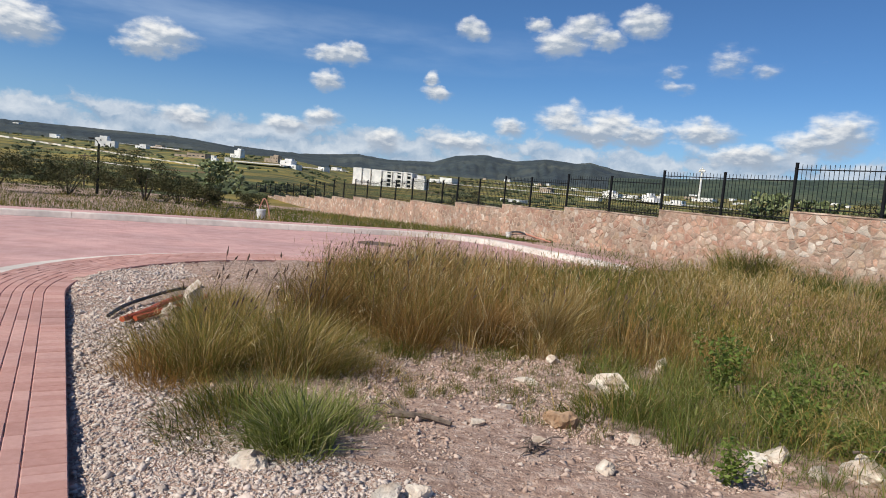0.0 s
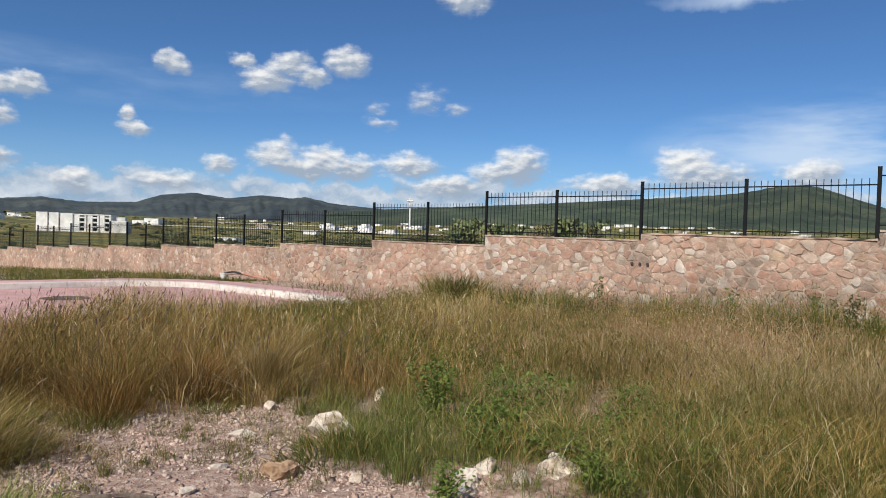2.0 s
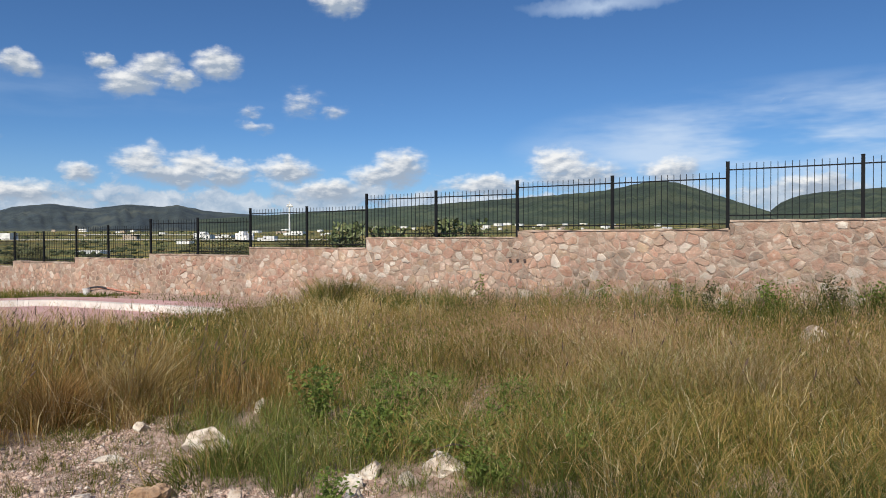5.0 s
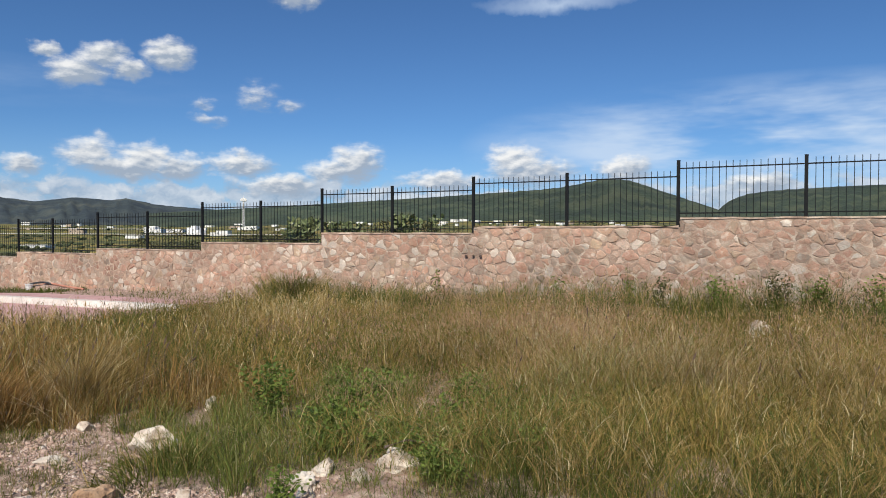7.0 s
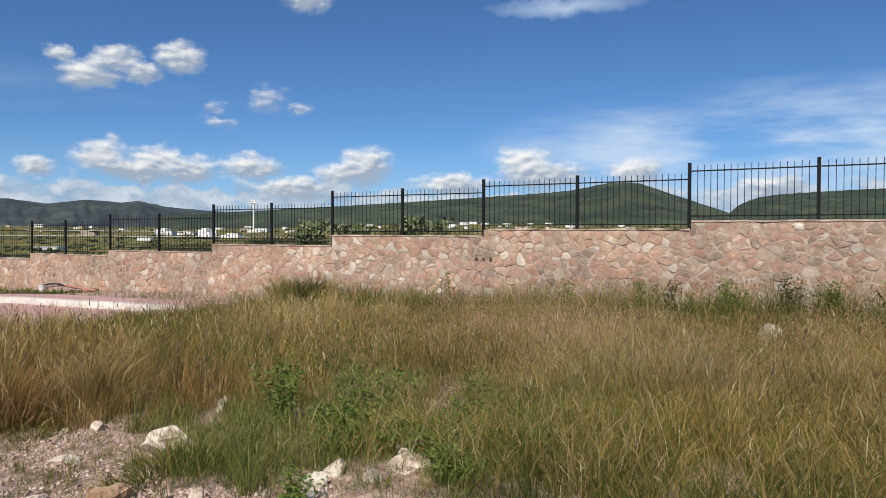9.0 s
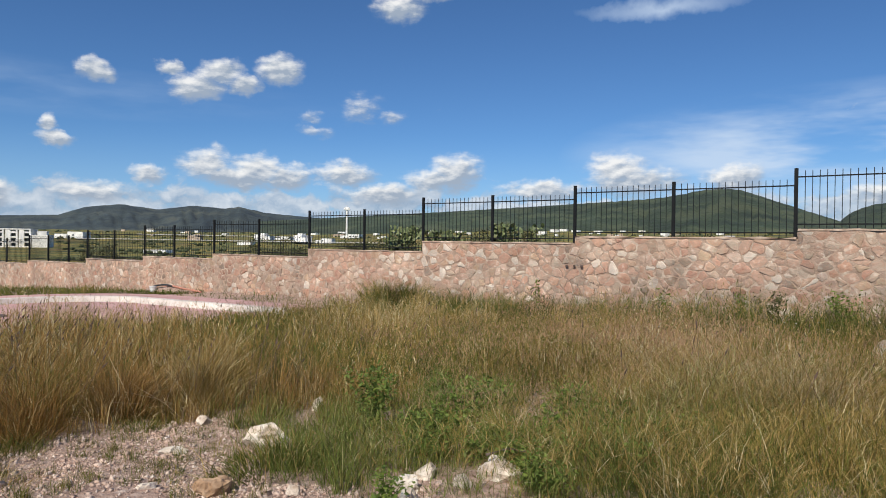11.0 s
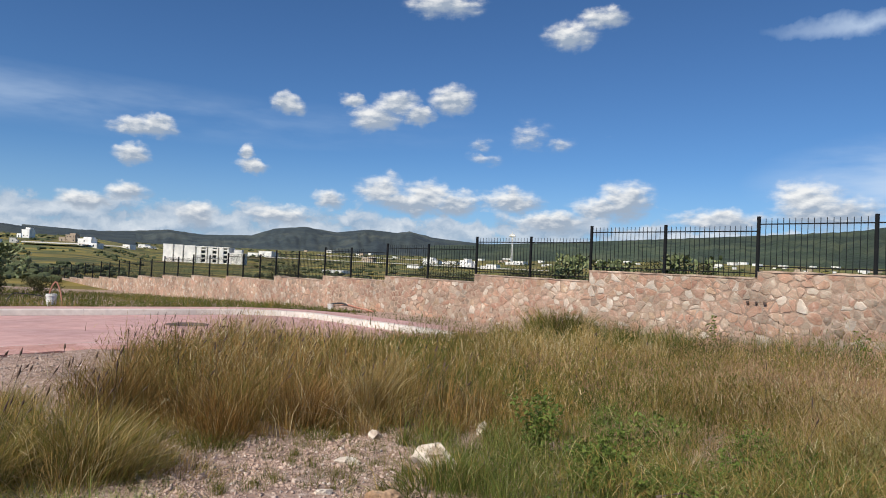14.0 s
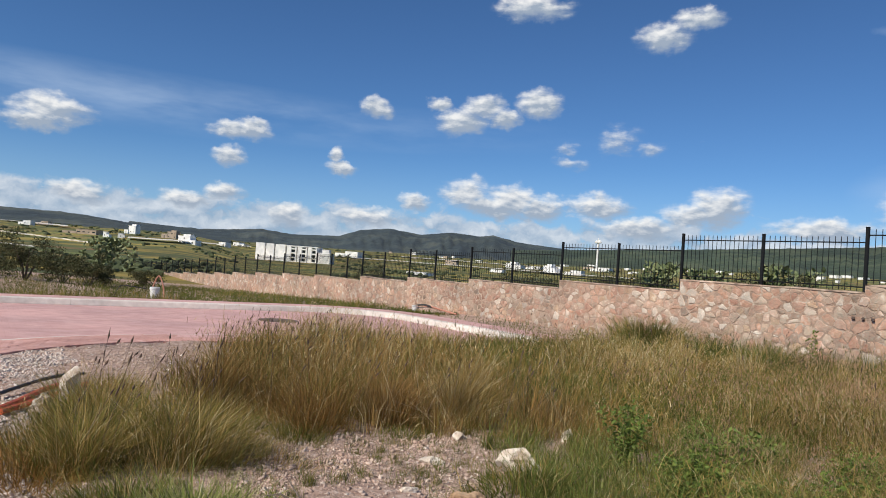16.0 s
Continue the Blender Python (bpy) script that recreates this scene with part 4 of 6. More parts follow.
blades("matted_grass", u, v, nr.uniform(0.10, 0.32, n), nr.uniform(0.0028, 0.0052, n), np.clip(np.abs(nr.normal(0.9, 0.2, n)), 0, 1.04), 0.62 + nr.normal(0, 0.20, n), M_GRASS,
       label="matted straw-coloured grass lying across itself", category="grass", lift=tall * nr.uniform(0.1, 0.85, n))

# reddish haze of fine seed panicles over parts of the dry grass
N = 300000
u, v = nr.uniform(-4, 7.5, N), nr.uniform(4.6, 13.5, N)
D, tall, dry = sward(u, v)
ok = (v_out_of_lot(u, v) < -0.12) & (nr.rand(N) < grass_cover(u, v) * np.clip(f2(u, v) * 0.7 + f4(u, v) * 0.9 - 0.55, 0, 1) * np.clip(8 / D, 0.4, 1))
u, v, D, tall = u[ok], v[ok], D[ok], tall[ok]
n = len(u)
blades("seed_panicles", u, v, nr.uniform(0.02, 0.06, n), np.where(D < 8, nr.uniform(0.0022, 0.0045, n), nr.uniform(0.004, 0.008, n)), np.clip(np.abs(nr.normal(0.6, 0.3, n)), 0, 0.98),
       nr.uniform(0.5, 0.8, n), M_PANICLE, label="fine reddish seed panicles hanging over dry grass", category="grass", lift=tall * nr.uniform(0.75, 1.3, n))

# small green sprouts on the bare ground
N = 1000
cu_, cv_ = nr.uniform(2.8, 8.2, N), nr.uniform(0.4, 4.2, N)
ok = (grass_cover(cu_, cv_) < 0.3) & (f2(cu_, cv_) * 0.5 + f1(cu_, cv_) * 0.5 + 0.16 * np.clip(cu_ - 4.8, 0, 2) > 0.52) & (v_out_of_lot(cu_, cv_) < -0.6)
idx_ = np.repeat(np.nonzero(ok)[0], 26)
n = len(idx_)
a_ = nr.rand(n) * 6.283
d_ = 0.05 * np.sqrt(nr.rand(n))
blades("sprouting_grass", cu_[idx_] + d_ * np.cos(a_), cv_[idx_] + d_ * np.sin(a_), nr.uniform(0.05, 0.15, n), nr.uniform(0.002, 0.004, n), np.clip(np.abs(nr.normal(0.5, 0.25, n)), 0, 0.95),
       0.28 + nr.normal(0, 0.15, n), M_GRASS, label="short green grass sprouting on bare stony earth", category="grass")

# grass beyond the street and along the wall's foot
N = 100000
u, v = np.where(nr.rand(N) < 0.3, nr.uniform(12.2, 62, N), 22.6 + 30 * nr.rand(N) ** 2), nr.uniform(-16, 15.9, N)
ok = ((u > ROAD_U1 + 1.45) | (v > ROAD_VEND + 1.5)) & ((u < 23) | (nr.rand(N) < 0.75)) & (f1(u, v) * 0.5 + f2(u, v) * 0.5 > 0.22)
u, v = u[ok], v[ok]
n = len(u)
blades("verge_grass", u, v, nr.uniform(0.10, 0.36, n) * (0.45 + f2(u, v)), nr.uniform(0.010, 0.024, n), np.clip(np.abs(nr.normal(0.6, 0.28, n)), 0, 0.97), 0.18 + 0.5 * (f2(u, v) - 0.5) + nr.normal(0, 0.13, n), M_GRASS,
       label="rough green and dry grass on the verge beyond the street", category="grass")


def tuft(name, u0, v0, r, hgt, count, hue0, spread, label, wid=0.005, mat=M_GRASS):
    knots = np.stack([nr.normal(0, 0.45 * r, 7), nr.normal(0, 0.45 * r, 7), nr.uniform(0.6, 1.15, 7)], 1)
    k_ = nr.randint(0, 7, count)
    a_ = nr.rand(count) * 2 * np.pi
    d_ = 0.55 * r * np.sqrt(nr.rand(count))
    pu, pv = knots[k_, 0] + d_ * np.cos(a_), knots[k_, 1] + d_ * np.sin(a_)
    away = np.hypot(pu, pv) / r
    lean_ = 0.12 + spread * np.clip(away, 0, 1.2) * nr.uniform(0.4, 1.1, count) + np.abs(nr.normal(0, 0.2, count))
    head_uv = np.arctan2(pv, pu) + nr.normal(0, 0.8, count)
    du, dv = np.cos(head_uv), np.sin(head_uv)
    head = np.arctan2(AU.y * du + AV.y * dv, AU.x * du + AV.x * dv)
    tone_ = hue0 + nr.normal(0, 0.15, count)
    tone_ = np.where(nr.rand(count) < 0.12, nr.uniform(0.75, 1.0, count), tone_)
    ob = blades(name, u0 + pu, v0 + pv, hgt * knots[k_, 2] * nr.uniform(0.35, 1.15, count), nr.uniform(0.5, 1.3, count) * wid,
                np.clip(lean_, 0, 0.97), tone_, mat, head, bend=0.28)
    return tagged(ob, label, "grass tuft")


def dry_straws(u0, v0, count, length, label):
    """Stout pale straws, broken and crossing."""
    x, y = xy(u0, v0)
    ob = empty("dry_straws", x, y, near_z(x, y))
    for _ in range(count):
        a, tilt, L = rng.uniform(0, 6.28), rng.uniform(0.5, 1.25), length * rng.uniform(0.6, 1.15)
        b0 = Vector((rng.gauss(0, 0.16), rng.gauss(0, 0.16), 0.0))
        d = Vector((math.cos(a) * math.sin(tilt), math.sin(a) * math.sin(tilt), math.cos(tilt)))
        part("straw", tube(bmesh.new(), [b0, b0 + d * L * 0.5 + Vector((0, 0, 0.03)), b0 + d * L], 0.0042, 4, 0.002), M_STRAW, ob)
    return tagged(ob, label, "straw")


M_STRAW = material("pale_straw", [(0.3, (0.42, 0.30, 0.15)), (0.7, (0.66, 0.53, 0.33))], 9, 4, 0.8, 0.0, 5, big_scale=0)
tuft("grass_tuft", 3.92, 0.90, 0.34, 0.40, 1700, 0.36, 1.0, "lush green grass tuft at the gravel's edge", 0.0085, M_LUSH)
tuft("grass_tuft", 4.50, 0.66, 0.40, 0.34, 1700, 0.30, 0.9, "small olive green grass tuft on gravel", 0.006)
tuft("grass_tuft", 4.25, 1.15, 0.30, 0.28, 900, 0.40, 1.0, "low green grass tuft on bare ground", 0.0075, M_LUSH)
tuft("grass_tuft", 6.20, 4.20, 0.26, 0.78, 1900, 0.70, 0.6, "tall dry golden bunch grass beside bare ground")
tuft("grass_tuft", 6.30, 3.45, 0.32, 0.70, 2000, 0.62, 0.7, "dry orange-brown bunch grass beside bare ground", mat=M_RUST)
tuft("grass_tuft", 6.65, 2.75, 0.36, 0.72, 2000, 0.50, 0.6, "brown bunch grass at the back of the bare patch", mat=M_RUST)
tuft("grass_tuft", 7.30, 1.95, 0.38, 0.72, 2000, 0.42, 0.6, "brown and olive bunch grass behind the bare patch", mat=M_RUST)
tuft("grass_tuft", 5.55, 1.20, 0.40, 0.68, 2300, 0.48, 0.9, "olive bunch grass with drooping dry stems")
tuft("grass_tuft", 5.50, 0.50, 0.40, 0.60, 2300, 0.46, 0.9, "olive brown bunch grass above gravel")
tuft("grass_tuft", 6.25, 0.75, 0.42, 0.74, 2300, 0.46, 0.7, "olive bunch grass with dark seed heads")
tuft("grass_tuft", 5.45, 0.15, 0.30, 0.40, 900, 0.55, 1.0, "thin brown grass fringing the gravel", mat=M_RUST)
tuft("grass_tuft", 5.40, 1.10, 0.34, 0.66, 420, 0.82, 1.0, "long drooping straw stems leaning over bare ground")
tuft("grass_tuft", 5.45, 1.85, 0.42, 0.22, 900, 0.80, 1.0, "low brush of grey dead grass on bare ground", mat=M_RUST)
tuft("grass_tuft", 12.6, 14.9, 0.75, 0.85, 3000, 0.30, 0.4, "green mound of tall grass at the wall's foot", 0.012)
tuft("grass_tuft", 3.98, 3.42, 0.36, 0.26, 1500, 0.24, 0.9, "low green grass tuft round a pale rock", 0.0065)
tuft("grass_tuft", 6.35, 1.75, 0.45, 0.34, 1300, 0.40, 0.9, "short olive grass between two taller stands")
tuft("grass_tuft", 6.00, 2.30, 0.40, 0.20, 1100, 0.30, 0.9, "short green grass at the bare patch's back")
tuft("grass_tuft", 7.60, 0.95, 0.40, 0.38, 900, 0.55, 1.0, "thin straggling weeds on the gravel", mat=M_RUST)
tuft("grass_tuft", 8.60, 1.25, 0.45, 0.34, 800, 0.45, 1.0, "thin straggling weeds on the gravel")
tuft("grass_tuft", 5.75, 3.35, 0.24, 0.14, 700, 0.18, 0.9, "short green grass patch on stony ground")
tuft("grass_tuft", 3.75, 5.75, 0.34, 0.40, 1900, 0.16, 0.6, "bright green grass patch amid dry grass", 0.006, M_LUSH)
dry_straws(6.00, 3.75, 14, 0.75, "broken pale straws crossing over brown grass")
dry_straws(3.55, 8.60, 9, 0.85, "tall pale straws rising from dry grass")
dry_straws(2.10, 9.60, 5, 0.95, "tall pale straws rising from dry grass")

# stalks with dark seed heads
sb = bmesh.new()
su = np.concatenate([nr.uniform(5.2, 10.5, 420), nr.uniform(-2, 12, 260)])
sv = np.concatenate([nr.uniform(0.2, 5.0, 420), nr.uniform(5, 15, 260)])
ok = (grass_cover(su, sv) > 0.4) & (v_out_of_lot(su, sv) < -0.3) & (f1(su, sv) > 0.42)
su, sv = su[ok], sv[ok]
n = len(su)
sh = nr.uniform(0.55, 0.92, n)
sl = np.abs(nr.normal(0.36, 0.18, n))
shead = nr.normal(0.3, 0.9, n)
for i in range(n):
    x, y = xy(su[i], sv[i])
    z = near_z(x, y)
    hz = sh[i] * math.sqrt(max(0.2, 1 - 0.8 * sl[i] ** 2))
    base_ = Vector((x, y, z))
    tip = base_ + Vector((math.cos(shead[i]) * sl[i] * sh[i], math.sin(shead[i]) * sl[i] * sh[i], hz))
    mid = base_.lerp(tip, 0.55) + Vector((0, 0, 0.04))
    tube(sb, [base_, mid, tip], 0.0016, 3)
    d = (tip - mid).normalized()
    a = d.orthogonal().normalized()
    b = d.cross(a)
    L = rng.uniform(0.04, 0.095)
    wv = rng.uniform(0.006, 0.011)
    q0, q1, q2 = sb.verts.new(tip - d * L * 0.3), [sb.verts.new(tip + d * L * 0.25 + wv * (math.cos(t * 2.094) * a + math.sin(t * 2.094) * b)) for t in range(3)], sb.verts.new(tip + d * L)
    for t in range(3):
        sb.faces.new((q0, q1[t], q1[(t + 1) % 3]))
        sb.faces.new((q2, q1[(t + 1) % 3], q1[t]))
tagged(part("seed_stalks", sb, M_SEED), "dark brown seed heads on thin grass stalks", "grass", kind="stuff")


# small white flowers among the straws
fb, fs_ = bmesh.new(), bmesh.new()
for k in range(30):
    cu0, cv0 = rng.choice(((3.5, 9.1), (1.9, 10.6), (0.6, 11.5)))
    x, y = xy(cu0 + rng.gauss(0, 0.35), cv0 + rng.gauss(0, 0.35))
    base_ = Vector((x, y, near_z(x, y)))
    tip = base_ + Vector((rng.gauss(0, 0.08), rng.gauss(0, 0.08), rng.uniform(0.55, 0.75)))
    tube(fs_, [base_, base_.lerp(tip, 0.5), tip], 0.0016, 3)
    for q in range(5):
        a = q * 1.2566
        d1, d2 = Vector((math.cos(a), math.sin(a), 0.3)), Vector((math.cos(a + 0.5), math.sin(a + 0.5), 0.3))
        fb.faces.new([fb.verts.new(tip), fb.verts.new(tip + d1 * 0.016), fb.verts.new(tip + d2 * 0.016)])
tagged(part("flower_stems", fs_, M_LEAF), "thin dark stems of wild flowers in grass", "flower stems", kind="stuff")
tagged(part("white_flowers", fb, M_WHITE), "tiny white wild flowers on thin stems in dry grass", "flowers", kind="stuff")

# ---- leafy weeds ----
def leaf_cloud(bm, centre, radius, count, size, flat=0.5, squash=1.0):
    for _ in range(count):
        d = Vector((rng.gauss(0, 1), rng.gauss(0, 1), rng.gauss(0, 1))).normalized()
        p = Vector(centre) + Vector((d.x * radius, d.y * radius, d.z * radius * squash)) * rng.uniform(0.35, 1.0)
        a = Vector((rng.gauss(0, 1), rng.gauss(0, 1), rng.gauss(0, flat))).normalized()
        nrm = Vector((rng.gauss(0, 0.6), rng.gauss(0, 0.6), 1)).normalized()
        b = nrm.cross(a).normalized()
        s = size * rng.uniform(0.6, 1.3)
        bm.faces.new([bm.verts.new(p + q) for q in (-a * s * 0.5, b * s * 0.28, a * s * 0.6, -b * s * 0.28)])


def weed(u, v, hgt, rad, stems, leaves, size, label, mat):
    x, y = xy(u, v)
    w_ = empty("weed", x, y, near_z(x, y))
    for _ in range(stems):
        a = rng.uniform(0, 6.28)
        top = Vector((math.cos(a) * rad * rng.uniform(0.1, 0.8), math.sin(a) * rad * rng.uniform(0.1, 0.8), hgt * rng.uniform(0.7, 1.0)))
        part("stem", tube(bmesh.new(), [(0, 0, -0.02), top * 0.5 + Vector((0.01, 0, 0.02)), top], 0.004, 4, 0.002), mat, w_)
        bm = bmesh.new()
        for q in range(4):
            leaf_cloud(bm, top * (0.35 + 0.2 * q), rad * 0.34, leaves // (4 * stems), size)
        part("leaves", bm, mat, w_)
    return tagged(w_, label, "weed", "leafy weeds in the lot")


weed(4.05, 4.5, 0.62, 0.34, 9, 900, 0.038, "bright green leafy weed standing in grass", M_WEED)
weed(3.30, 4.6, 0.26, 0.34, 5, 360, 0.045, "low spreading green weed in grass", M_WEED)
weed(3.50, 5.5, 0.42, 0.26, 4, 300, 0.045, "bright green bushy weed in grass", M_WEED)
weed(2.70, 5.25, 0.28, 0.42, 5, 420, 0.045, "low spreading green weed in grass", M_WEED)
weed(2.30, 4.45, 0.24, 0.36, 5, 380, 0.04, "low dark green weed behind a pale rock", M_WEED)
weed(2.15, 5.1, 0.26, 0.34, 4, 300, 0.04, "low spreading green weed in grass", M_WEED)
weed(0.30, 6.1, 0.30, 0.22, 3, 220, 0.04, "small green weed in dry grass", M_WEED)
weed(2.74, 3.08, 0.26, 0.22, 5, 420, 0.032, "thin green weed among stones", M_WEED)
for uu, vv, hh, rr in ((3.6, 5.0, 0.30, 0.30), (2.9, 5.9, 0.34, 0.32), (3.9, 5.3, 0.26, 0.26), (2.3, 5.7, 0.28, 0.36), (1.7, 5.6, 0.26, 0.34), (3.2, 4.15, 0.20, 0.26), (2.6, 4.75, 0.26, 0.32),
                       (1.2, 6.4, 0.28, 0.30), (4.3, 5.7, 0.32, 0.24), (2.1, 4.0, 0.26, 0.24), (2.5, 4.25, 0.24, 0.24), (1.8, 4.6, 0.26, 0.28), (2.75, 4.35, 0.22, 0.24), (3.5, 4.45, 0.26, 0.26)):
    weed(uu, vv, hh, rr * 1.25, 7, 1100, 0.032, "low bushy light green weed in grass", M_WEED)
weed(8.3, 15.4, 0.95, 0.20, 3, 140, 0.07, "tall thin weed at the foot of the wall", M_WEED)
weed(5.2, 15.4, 0.80, 0.28, 3, 160, 0.07, "tall thin weed at the foot of the wall", M_WEED)
weed(3.6, 15.4, 0.95, 0.20, 3, 140, 0.07, "tall thin weed at the foot of the wall", M_WEED)
weed(-0.1, 15.2, 0.90, 0.60, 6, 620, 0.07, "bushy green weed at the foot of the wall", M_WEED)
weed(1.6, 15.3, 0.85, 0.55, 6, 620, 0.07, "bushy green weed at the foot of the wall", M_WEED)
weed(3.0, 15.2, 0.90, 0.45, 5, 480, 0.06, "bushy dark green weed at the foot of the wall", M_LEAF)
weed(0.6, 15.2, 0.95, 0.50, 6, 560, 0.06, "bushy dark green weed at the foot of the wall", M_LEAF)
weed(-1.2, 15.2, 0.95, 0.60, 6, 620, 0.07, "bushy green weed at the foot of the wall", M_WEED)


# ---- rocks and gravel ----
def rock_bm(sx_, sy_, sz_, seed, sub=4, rough=0.42):
    bm = bmesh.new()
    bmesh.ops.create_icosphere(bm, subdivisions=sub, radius=1)
    for v_ in bm.verts:
        p = v_.co.copy()
        k = 1 + rough * noise.noise(p * 1.1 + Vector((seed, 0, 0))) + rough * 0.6 * noise.noise(p * 2.6 + Vector((0, seed, 0))) + rough * 0.25 * noise.noise(p * 6.5 + Vector((0, 0, seed)))
        # broken flats
        for s_ in range(8):
            r2 = random.Random(int(seed * 100) + s_)
            nn = Vector((r2.gauss(0, 1), r2.gauss(0, 1), r2.gauss(0, 1))).normalized()
            lim = r2.uniform(0.50, 0.80)
            dd = p.dot(nn) * k
            if dd > lim:
                p -= nn * (dd - lim) / max(k, 0.1)
        v_.co = Vector((p.x * k * sx_, p.y * k * sy_, p.z * k * sz_))
    return bm


def rock(u, v, a, b, c, seed, label, mat=None, turn=0.0, sink=0.35):
    x, y = xy(u, v)
    ob = part("rock", rock_bm(a * 1.25, b * 1.25, c * 1.25, seed), mat or M_ROCK)
    ob.matrix_basis = pose(x, y, lot_z(x, y) + c * (1 - 2 * sink), 0, 0, turn)
    return tagged(ob, label, "rock", "loose rocks on the lot")


rock(4.42, 3.63, 0.20, 0.13, 0.14, 1.3, "pale angular limestone rock set in grass", turn=-35, sink=0.20)
rock(5.08, 4.80, 0.075, 0.06, 0.10, 2.3, "upright pale rock half hidden in grass", turn=50)
rock(2.87, 3.50, 0.085, 0.065, 0.065, 3.7, "pale rounded rock among weeds", turn=-20)
rock(2.94, 3.80, 0.075, 0.065, 0.075, 4.1, "pale rounded rock among weeds", turn=40)
rock(2.46, 4.10, 0.17, 0.10, 0.10, 5.2, "broad pale limestone rock with a dark stick on it", turn=-40)
rock(3.90, 2.78, 0.12, 0.07, 0.075, 6.6, "flat tan slab of stone on bare earth", M_TANROCK, turn=10)
rock(3.68, 0.52, 0.085, 0.07, 0.075, 7.4, "pale grey stone beside a grass tuft", turn=0)
rock(3.08, 1.10, 0.075, 0.05, 0.05, 8.2, "broken pinkish stone on gravel", turn=30)
rock(3.08, 1.28, 0.06, 0.05, 0.045, 9.2, "white angular stone on gravel", turn=70)
rock(3.10, 2.50, 0.055, 0.05, 0.05, 10.2, "small pale stone on bare earth", turn=15)
rock(4.90, 3.10, 0.10, 0.06, 0.045, 11.2, "small flat white stone on bare earth", turn=-15)
rock(2.75, 3.35, 0.065, 0.05, 0.05, 12.2, "small pale stone among weeds", turn=60)
rock(2.62, 3.78, 0.07, 0.05, 0.05, 13.2, "small pale stone among weeds", turn=-60)
rock(7.75, 0.46, 0.09, 0.08, 0.09, 14.2, "round grey stone on gravel", turn=0)
rock(7.95, 0.72, 0.09, 0.07, 0.24, 15.2, "upright pale slab of stone in grass", turn=25, sink=0.2)
rock(0.80, 12.3, 0.30, 0.18, 0.15, 16.2, "pale boulder half hidden in the grass", turn=25, sink=0.24)
rock(3.62, 2.40, 0.045, 0.04, 0.035, 17.2, "small pale stone on bare earth")
rock(4.35, 2.55, 0.05, 0.04, 0.035, 18.2, "small white stone on bare earth")
rock(4.05, 2.15, 0.045, 0.035, 0.03, 19.2, "small pale stone on bare earth")
rock(5.45, 3.75, 0.06, 0.05, 0.05, 20.2, "small pale stone below dry grass")
rock(3.45, 3.05, 0.05, 0.045, 0.04, 21.2, "small pale stone on bare earth")

ico = bmesh.new()
bmesh.ops.create_icosphere(ico, subdivisions=1, radius=1)
ICO_V = np.array([v_.co[:] for v_ in ico.verts])
ICO_F = np.array([[v_.index for v_ in f_.verts] for f_ in ico.faces])
ico.free()
CHIP_V = np.array([(1, 0, 0), (-1, 0, 0), (0, 1, 0), (0, -1, 0), (0, 0, 1), (0, 0, -1)], float)
CHIP_F = np.array([(0, 2, 4), (2, 1, 4), (1, 3, 4), (3, 0, 4), (2, 0, 5), (1, 2, 5), (3, 1, 5), (0, 3, 5)])


def pebbles(name, u, v, size, mat, label):
    n = len(u)
    nv = len(CHIP_V)
    sc = size[:, None] * nr.uniform(0.6, 1.25, (n, 3)) * np.array([1, 1, 0.7])
    rough = nr.uniform(0.7, 1.2, (n, nv, 1))
    co = (CHIP_V[None] + nr.normal(0, 0.40, (n, nv, 3))) * rough * sc[:, None, :] * 1.25
    th = nr.rand(n) * 6.28
    c, s = np.cos(th)[:, None], np.sin(th)[:, None]
    X, Y = co[:, :, 0] * c - co[:, :, 1] * s, co[:, :, 0] * s + co[:, :, 1] * c
    x, y = AU.x * u + AV.x * v, AU.y * u + AV.y * v
    z = np.array([lot_z(a, b) for a, b in zip(x, y)]) + size * 0.2
    vs = np.stack([X + x[:, None], Y + y[:, None], co[:, :, 2] + z[:, None]], 2).reshape(-1, 3).astype(np.float32)
    fs = (CHIP_F[None] + (np.arange(n) * nv)[:, None, None]).reshape(-1, 3).astype(np.int32)
    me = bpy.data.meshes.new(name)
    me.vertices.add(len(vs))
    me.loops.add(fs.size)
    me.polygons.add(len(fs))
    me.vertices.foreach_set("co", vs.ravel())
    me.loops.foreach_set("vertex_index", fs.ravel())
    me.polygons.foreach_set("loop_start", np.arange(len(fs), dtype=np.int32) * 3)
    me.update(calc_edges=True)
    me.materials.append(mat)
    return tagged(new(name, me), label, "gravel", kind="stuff")


N = 380000
u, v = nr.uniform(2.6, 12.6, N), nr.uniform(-0.55, 4.2, N)
edge_v = 0.66 + 0.10 * np.clip(u - 8, 0, 5) + 0.75 * np.clip(4.3 - u, 0, 1.5) + 0.5 * (f1(u, v) - 0.5)
strip = v < edge_v
free = (v_out_of_lot(u, v) < -0.02) & (grass_cover(u, v) < 0.5)
ok = free & strip & (nr.rand(N) < np.clip((3.8 / u) ** 1.5, 0.12, 1) * np.clip(0.25 + 0.8 * f2(u, v) + 0.5 * f3(u, v), 0.3, 1))
size = np.clip(np.exp(nr.normal(math.log(0.0050), 0.58, N)), 0.003, 0.021) * np.clip(u / 4.5, 1, 1.35)
pebbles("gravel", u[ok], v[ok], size[ok], M_PEBBLE, "pale pinkish crushed gravel beside the walk")
ok2 = free & ~strip & (nr.rand(N) < np.clip(4.2 / u, 0.25, 1) * np.clip(1.3 * f3(u, v) * f1(u, v) - 0.02, 0.10, 1))
size = np.clip(np.exp(nr.normal(math.log(0.0054), 0.60, N)), 0.003, 0.026)
